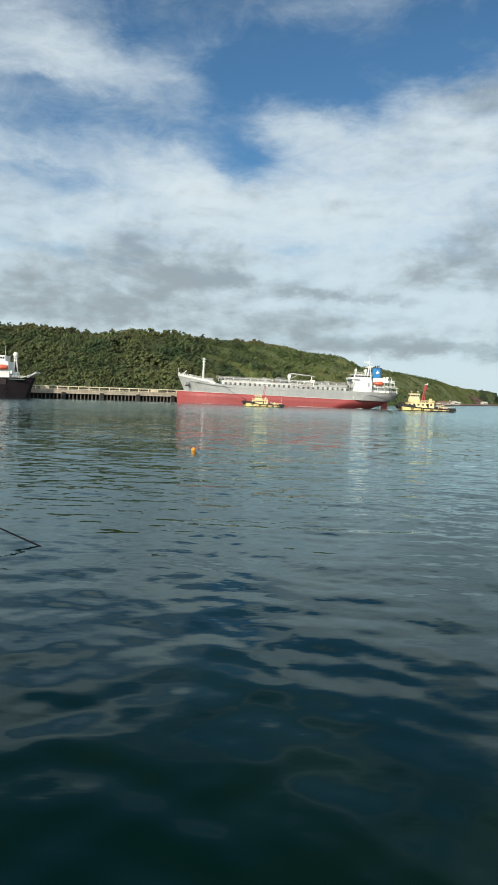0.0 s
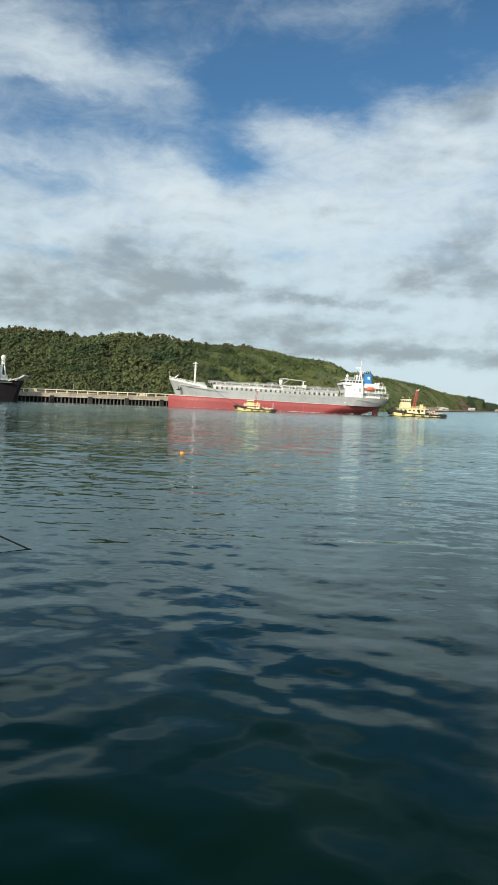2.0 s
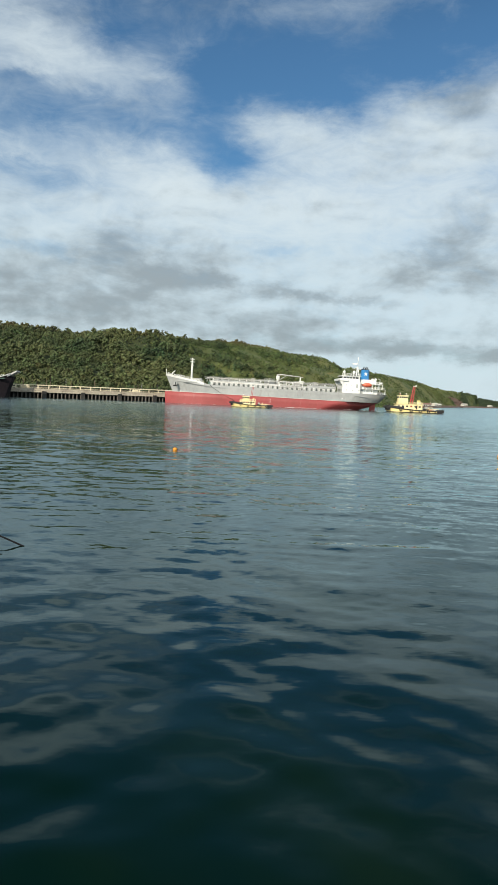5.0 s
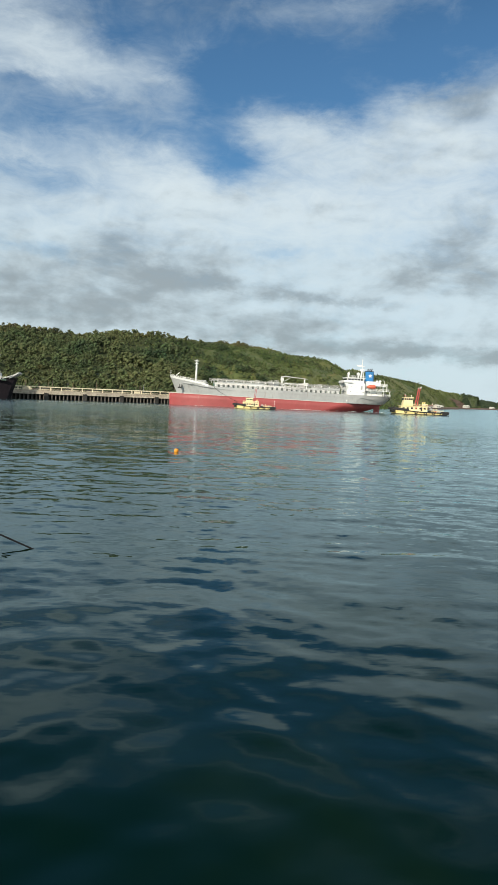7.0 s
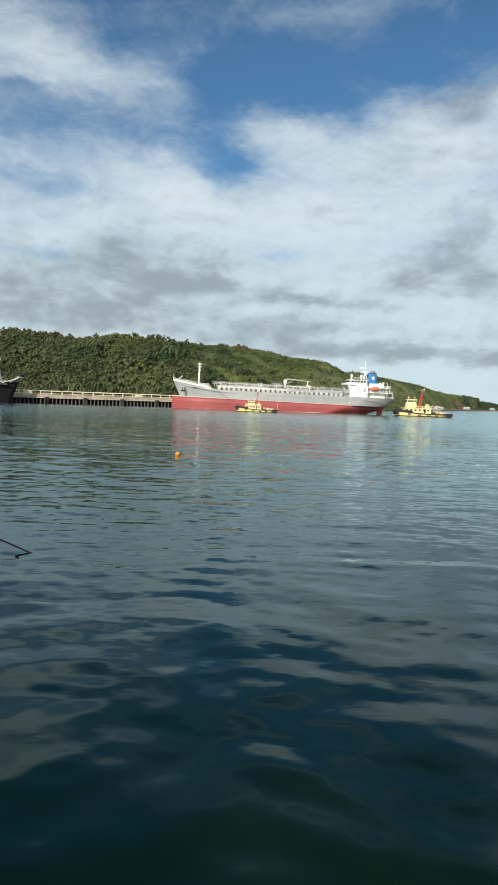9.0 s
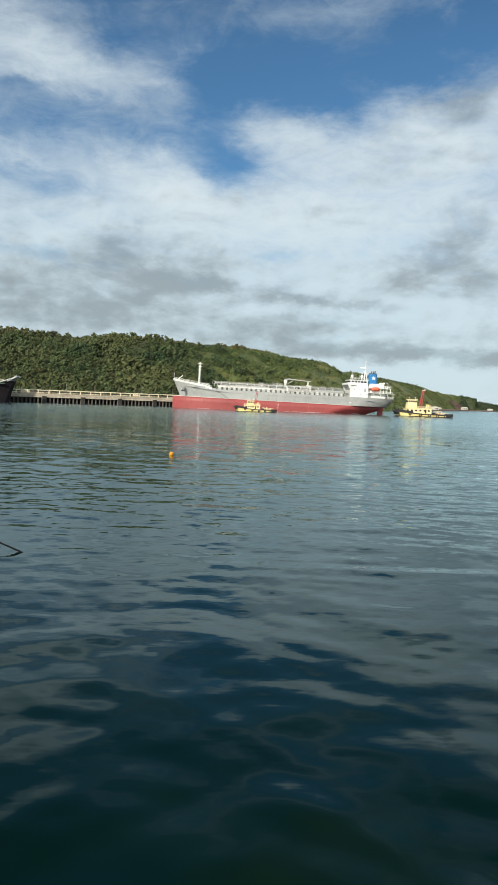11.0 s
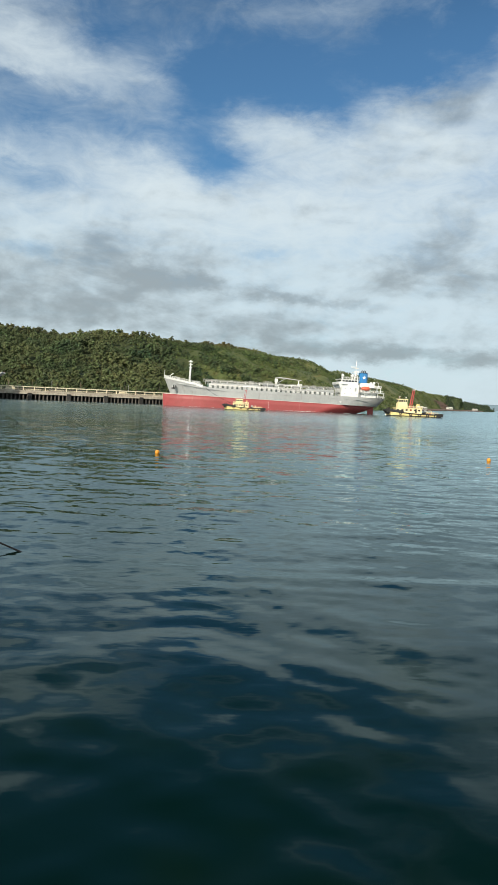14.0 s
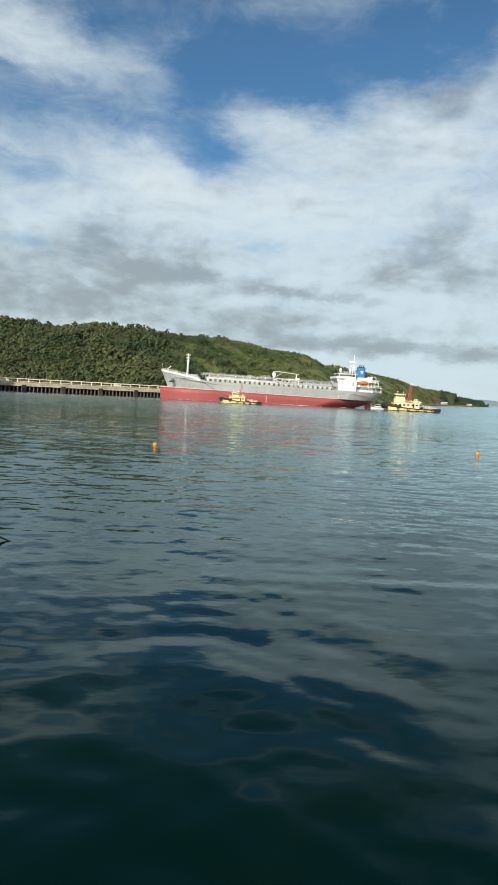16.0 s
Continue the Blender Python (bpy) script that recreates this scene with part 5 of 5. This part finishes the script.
    for x in (-0.4 * L, -0.34 * L):
        part("bitt", Shape().tube([(x, -0.5 * k, zdeck(x) - 0.3), (x, -0.5 * k, zdeck(x) + 0.8 * k)], 0.22 * k, 7), BLACK, tug)
    return tug


def build_foam(name, spans, label):
    """Low white froth at the waterline: spans of x0, x1, y, spread."""
    rng = np.random.default_rng(17)
    sh = Shape()
    for x0, x1, y, wide, count in spans:
        for _ in range(count):
            x, yy, a = rng.uniform(x0, x1), y + rng.normal(0, wide), rng.uniform(0, 6.28)
            l, w, h = rng.uniform(0.25, 0.9), rng.uniform(0.15, 0.4), rng.uniform(0.05, 0.16)
            c, d = math.cos(a) * l, math.sin(a) * w
            sh.add([(x - l, yy, -0.05), (x, yy - w, -0.05), (x + l, yy, -0.05), (x, yy + w, -0.05), (x + c * 0.3, yy + d * 0.3, h)], [(0, 1, 4), (1, 2, 4), (2, 3, 4), (3, 0, 4)])
    return tagged(new(name, sh.mesh(name, FOAM)), label, "foam", kind="stuff")


foam = build_foam("wash_foam", ((TANKER_AT[0] + 6, TANKER_AT[0] + 20, TANKER_AT[1] - 9.8, 0.5, 60), (TANKER_AT[0] + 36, TANKER_AT[0] + 54, TANKER_AT[1] - 7.5, 1.6, 26),
                              (TANKER_AT[0] - 50, TANKER_AT[0] + 40, TANKER_AT[1] - 9.4, 0.25, 40)), "thin white wash foam along the tanker's waterline")

TUG_A_AT, TUG_B_AT = (6.5, 290.0), (87.2, 321.0)
tug_a = build_tug(pose(*TUG_A_AT, 0, 0, 0, 0), 18.5, 6.0, "small yellow harbour tug alongside the tanker", False)
tug_b = build_tug(pose(*TUG_B_AT, 0, 0, 0, -2), 28.0, 8.6, "large yellow harbour tug at the tanker's stern", True)


def build_motorboat(m):
    boat = thing("motorboat", m, "small white launch with a cabin beside the tug", "boat")
    hull = part("hull", Shape().loft([[(x, -w, d), (x, -w * 0.7, -0.3), (x, w * 0.7, -0.3), (x, w, d)] for x, w, d in ((-3.6, 0.08, 1.3), (-2.4, 0.75, 1.1), (-0.8, 1.05, 0.95), (1.5, 1.1, 0.9), (3.4, 1.0, 0.9))]), WHITE, boat)
    part("rub_rail", Shape().tube([(-3.6, -0.1, 1.25), (-2.4, -0.8, 1.05), (-0.8, -1.1, 0.9), (1.5, -1.15, 0.85), (3.4, -1.05, 0.85)], 0.07, 5), BLACK, hull)
    cabin = part("cabin", Shape().box(-1.6, 1.2, -0.85, 0.85, 0.8, 1.5, 0.05).box(-1.9, 2.9, -1.0, 1.0, 2.45, 2.6), WHITE, boat)
    for x in (-1.5, -0.5, 0.5, 1.2, 2.7):
        for y in (-0.85, 0.85):
            part("canopy_post", Shape().box(x - 0.05, x + 0.05, y - 0.05, y + 0.05, 1.0, 2.45), WHITE, cabin)
    part("cabin_glass", Shape().box(-1.45, 1.15, -0.83, 0.83, 1.5, 2.3), GLASS_DARK, cabin)
    part("engine", Shape().box(3.4, 3.9, -0.25, 0.25, -0.3, 1.3, 0.08), BLACK, boat)
    return boat


motorboat = build_motorboat(pose(89.0, 337.0, 0, 0, 0, 0))


def build_line(name, a, b, sag, label):
    pts = [Vector(a).lerp(Vector(b), t) - Vector((0, 0, sag * 4 * t * (1 - t))) for t in np.linspace(0, 1, 12)]
    return tagged(new(name, Shape().tube(pts, 0.07, 5).mesh(name, ROPE_BLACK)), label, "rope")


# ---- the dark ship at the pier ----
def build_dark_ship(m):
    """Its square ramp end towards +x."""
    ship = thing("cargo_ship", m, "dark-hulled vessel with white upperworks moored at the pier", "ship")
    L = 62.0
    half = lambda x, z: 7.5 * (1 - 0.45 * max(0, (x + 10) / 10)) if x > -10 else 7.5
    hull = part("hull", hull_shell([lambda x: -1.5, lambda x: 0.4, lambda x: 4.8, lambda x: 9.2 + max(0, x + 20) * 0.03], half, lambda k: -L, lambda k: (-2.0, -1.5, -0.2, 1.8)[k]), STEEL_DARK, ship, "black weathered hull")
    part("hull_band", Shape().box(-L + 0.5, -9.5, -7.62, -7.4, 6.2, 8.9), material("grey_upper_band", (0.040, 0.030, 0.033), 0.75, spec=0.12, second=(0.026, 0.022, 0.023), grain=0.8), hull)
    part("rubbing_band", Shape().box(-L, -9, -7.68, -7.4, 4.6, 4.9), STEEL_DARK, hull)
    part("ramp", Shape().add([(-0.6, -5.0, 9.6), (3.6, -5.0, 12.0), (3.6, 5.0, 12.0), (-0.6, 5.0, 9.6), (-0.8, -5.0, 10.3), (3.4, -5.0, 12.7), (3.4, 5.0, 12.7), (-0.8, 5.0, 10.3)],
                             [(0, 1, 2, 3), (7, 6, 5, 4), (0, 4, 5, 1), (1, 5, 6, 2), (2, 6, 7, 3), (3, 7, 4, 0)]), RAMP_GREY, ship, "pale raised ramp")
    part("ramp_strut", Shape().tube([(-4.0, -5.2, 9.3), (0.8, -5.2, 11.0)], 0.25, 6), RAMP_GREY, ship)
    part("main_deck", Shape().box(-L + 1, -1.5, -7.0, 7.0, 8.6, 9.0), DECK_GREEN, ship)
    part("deck_rail", rail(Shape(), [(-L, -7.3, 9.2), (-30, -7.3, 9.2), (-2.0, -5.6, 9.3)], 12, 1.2), WHITE, ship)
    house = part("accommodation", Shape().box(-34, -8.4, -6.2, 6.2, 9.0, 13.0, 0.1).box(-34, -9.0, -5.6, 5.6, 13.0, 17.0, 0.1).box(-34, -10.4, -5.2, 5.2, 17.0, 19.8, 0.1), WHITE, ship, "white superstructure")
    for x in (-31, -27, -23, -19.2, -15.2):
        part("window", Shape().box(x, x + 1.2, -5.7, -5.5, 15.4, 16.2), GLASS_DARK, house)
    for i in range(3):
        part("bridge_window", Shape().box(-13.8 + 1.05 * i, -13.0 + 1.05 * i, -5.28, -5.1, 18.2, 19.1), GLASS_DARK, house)
    part("lifeboat", Shape().loft([[(x, -6.8 + w * math.cos(a), 14.2 + h * math.sin(a)) for a in np.linspace(0, 2 * math.pi, 13)[:-1]]
                                   for x, w, h in ((-15.8, 0.2, 0.3), (-15.1, 0.9, 0.95), (-11.9, 1.1, 1.2), (-9.7, 1.0, 1.1), (-8.9, 0.5, 0.7))]), ORANGE, house, "red-orange lifeboat", smooth=True)
    part("deck_machinery", Shape().box(-9.2, -5.6, -3.5, 3.5, 9.0, 12.2, 0.3).tube([(-10.2, -4.6, 12.0), (-7.4, -4.6, 12.0)], 1.3, 10), WHITE, ship)
    mast = part("radar_mast", Shape().tube([(-7.9, 0, 12), (-7.3, 0, 19.3)], 0.4, 7).tube([(-5.9, 0, 12), (-6.7, 0, 19.3)], 0.3, 7).box(-7.9, -6.1, -0.9, 0.9, 19.1, 19.4), WHITE, ship)
    part("radar_dome", Shape().ball((-6.9, 0, 20.5), 1.15, 1.1), WHITE, mast, smooth=True)
    part("lamp_box", Shape().box(-7.6, -6.2, -0.7, 0.7, 17.4, 18.0, 0.1), WHITE, mast)
    part("aerial", Shape().tube([(-11.2, -2, 19.7), (-11.0, -2, 24.4)], 0.07, 4), WHITE, ship)
    part("anchor", Shape().box(-12.6, -11.4, -7.4, -7.1, 4.0, 5.6, 0.1), RAMP_GREY, hull)
    for i, x in enumerate((-44, -40)):
        part("vent_post", Shape().tube([(x, -3, 9), (x, -3, 13)], 0.4, 8), WHITE, ship)
    return ship


build_dark_ship(pose(-104.8, 312.0, 0, 0, 0, 8))


# ---- near water: buoys and the mooring rope ----
def build_buoy(m):
    buoy = thing("mooring_buoy", m, "small orange plastic float bobbing on the water", "buoy", "orange floats")
    part("float", Shape().loft([[(r * math.cos(a), r * math.sin(a), z) for a in np.linspace(0, 2 * math.pi, 15)[:-1]]
                                for z, r in ((-0.14, 0.09), (-0.10, 0.15), (0.0, 0.185), (0.12, 0.19), (0.21, 0.16), (0.26, 0.09))]), BUOY_ORANGE, buoy, smooth=True)
    part("lifting_eye", Shape().ring((0, 0, 0.29), 0.05, 0.018), BLACK, buoy)
    part("band", Shape().loft([[(r * math.cos(a), r * math.sin(a), z) for a in np.linspace(0, 2 * math.pi, 15)[:-1]] for z, r in ((0.04, 0.192), (0.08, 0.194))]), BUOY_ORANGE, buoy)
    return buoy


buoy_a = build_buoy(pose(-4.8, 57.3, 0, 10, 18, 0))
buoy_b = build_buoy(pose(26.7, 62.8, 0, -6, 6, 40))

rope_path = [(-6.50 - 0.62 * d, 20.3 + 0.16 * d, 0.225 * d - 0.0018 * d * (16 - d)) for d in (-4.0, -2, 0, 1.2, 2.4, 3.6, 5, 7, 9, 12, 16)]
rope = tagged(new("mooring_rope", Shape().tube(rope_path, 0.027, 7).mesh("mooring_rope", ROPE_BLACK, True)), "thin black mooring rope running taut into the water", "rope")

tow_a = build_line("towline", (TUG_A_AT[0] - 7.6, TUG_A_AT[1], 2.9), (TANKER_AT[0] - 33, TANKER_AT[1] - 8.7, 9.9), 0.6, "thin towing line from tug to tanker")
tow_b = build_line("towline", (TUG_B_AT[0] - 12.4, TUG_B_AT[1], 3.8), (TANKER_AT[0] + 56, TANKER_AT[1] - 6, 8.6), 0.5, "thin towing line from tug to tanker stern")


# ---- movement ----
def motions():
    """The tanker is drawn slowly astern with its tugs; floats bob; the ripples drift."""
    def slide(ob, rows):
        m0 = ob.matrix_basis.copy()
        walk(ob, [(t, Matrix.Translation((x, y, z)) @ m0 @ pose(0, 0, 0, rx, ry, 0)) for t, x, y, z, rx, ry in rows])
    ship = [(t, 0.665 * t, -0.15 * t, 0, 0, 0) for t in (0, 4, 8, 12, 16)]
    slide(tanker, ship)
    slide(foam, ship)
    tug = [(0, 0, 0, 0, 0, 0), (2, 1.3, -0.1, 0.03, 0.6, 0.2), (4, 2.2, -0.2, 0, -0.5, 0), (6.5, 3.0, -0.3, 0.03, 0.5, -0.2), (9, 3.9, -0.4, 0, -0.4, 0.1), (12, 4.7, -0.5, 0.02, 0.5, 0), (14, 5.3, -0.6, 0, -0.4, 0), (16, 5.9, -0.7, 0, 0, 0)]
    slide(tug_a, tug)
    slide(tow_a, [(t, 0.5 * t, -0.1 * t, 0, 0, 0) for t in (0, 4, 8, 12, 16)])
    slide(tug_b, [(t, 0.72 * t, -0.1 * t, 0.03 * math.sin(t), 0.4 * math.sin(1.1 * t), 0) for t in (0, 2, 4, 6, 8, 10, 12, 14, 16)])
    slide(motorboat, [(0, 0, 0, 0, 0, 0), (4, 2.9, 0, 0.02, 1, 0), (9, 6.0, 0, 0, -1, 0), (12, 6.2, 0, 0.02, 1, 0), (13.5, 3.6, 0.2, 0, 0, 0), (15, 0.2, 0.4, 0.02, 1, 0), (16, -2.0, 0.5, 0, 0, 0)])
    slide(tow_b, [(t, 0.67 * t, -0.12 * t, 0, 0, 0) for t in (0, 4, 8, 12, 16)])
    drift_a = ((0, 0.06, -0.7), (1, 0.12, -0.2), (2, 0.02, 0), (3, 0, -0.3), (4, 0.08, -0.5), (5.2, 0, -0.2), (6.5, -0.06, 0), (8, 0.01, -0.3), (9, 0.02, -0.2), (10.2, -0.15, -0.4), (11.5, -0.32, -0.6),
               (12.5, -0.29, -0.8), (13.2, -0.21, -1.2), (14, -0.26, -1.2), (14.6, -0.14, -1.1), (15.3, -0.09, -0.6), (16, -0.1, 0.1))
    drift_b = ((0, -0.1, 0), (2, -0.12, 0.2), (4, -0.1, 0), (6, -0.12, 0.2), (7.5, -0.16, 0.2), (8.5, -0.14, 0), (10, 0, -0.4), (11.5, -0.05, -0.8), (12.5, -0.2, -1.2), (13.2, -0.25, -1.2), (14, -0.1, -1.0), (14.8, 0.0, -0.7), (15.4, 0.05, 0.4), (16, 0.12, 0.8))
    for buoy, drift, k in ((buoy_a, drift_a, 0.0), (buoy_b, drift_b, 1.7)):
        slide(buoy, [(t, x, y, 0.04 * math.sin(2.3 * t + k), 9 * math.sin(1.6 * t + k), 8 * math.cos(2.1 * t + k)) for t, x, y in drift])
    slide(rope, [(t, x, y, 0.02 * math.sin(1.1 * t), 0, 0) for t, x, y in (
        (0, 0.02, 0), (1, 0.04, 0), (2, 0.04, 0.12), (3, 0.08, 0.14), (4, 0.06, 0.12), (5.2, 0.18, 0.06), (6.5, 0.28, 0), (7, 0.3, 0), (8, 0.38, 0), (9, 0.32, -0.06),
        (10.2, 0.2, -0.06), (11.5, 0.1, -0.04), (12, 0.12, -0.02), (13, 0.32, -0.08), (13.5, 0.5, -0.1), (14, 0.54, -0.2), (14.5, 0.4, 0), (15, 0.4, 0), (16, 0.48, 0))])
    slide(water, [(0, 0, 0, 0, 0, 0), (16, 2.2, -7.0, 0, 0, 0)])


motions()
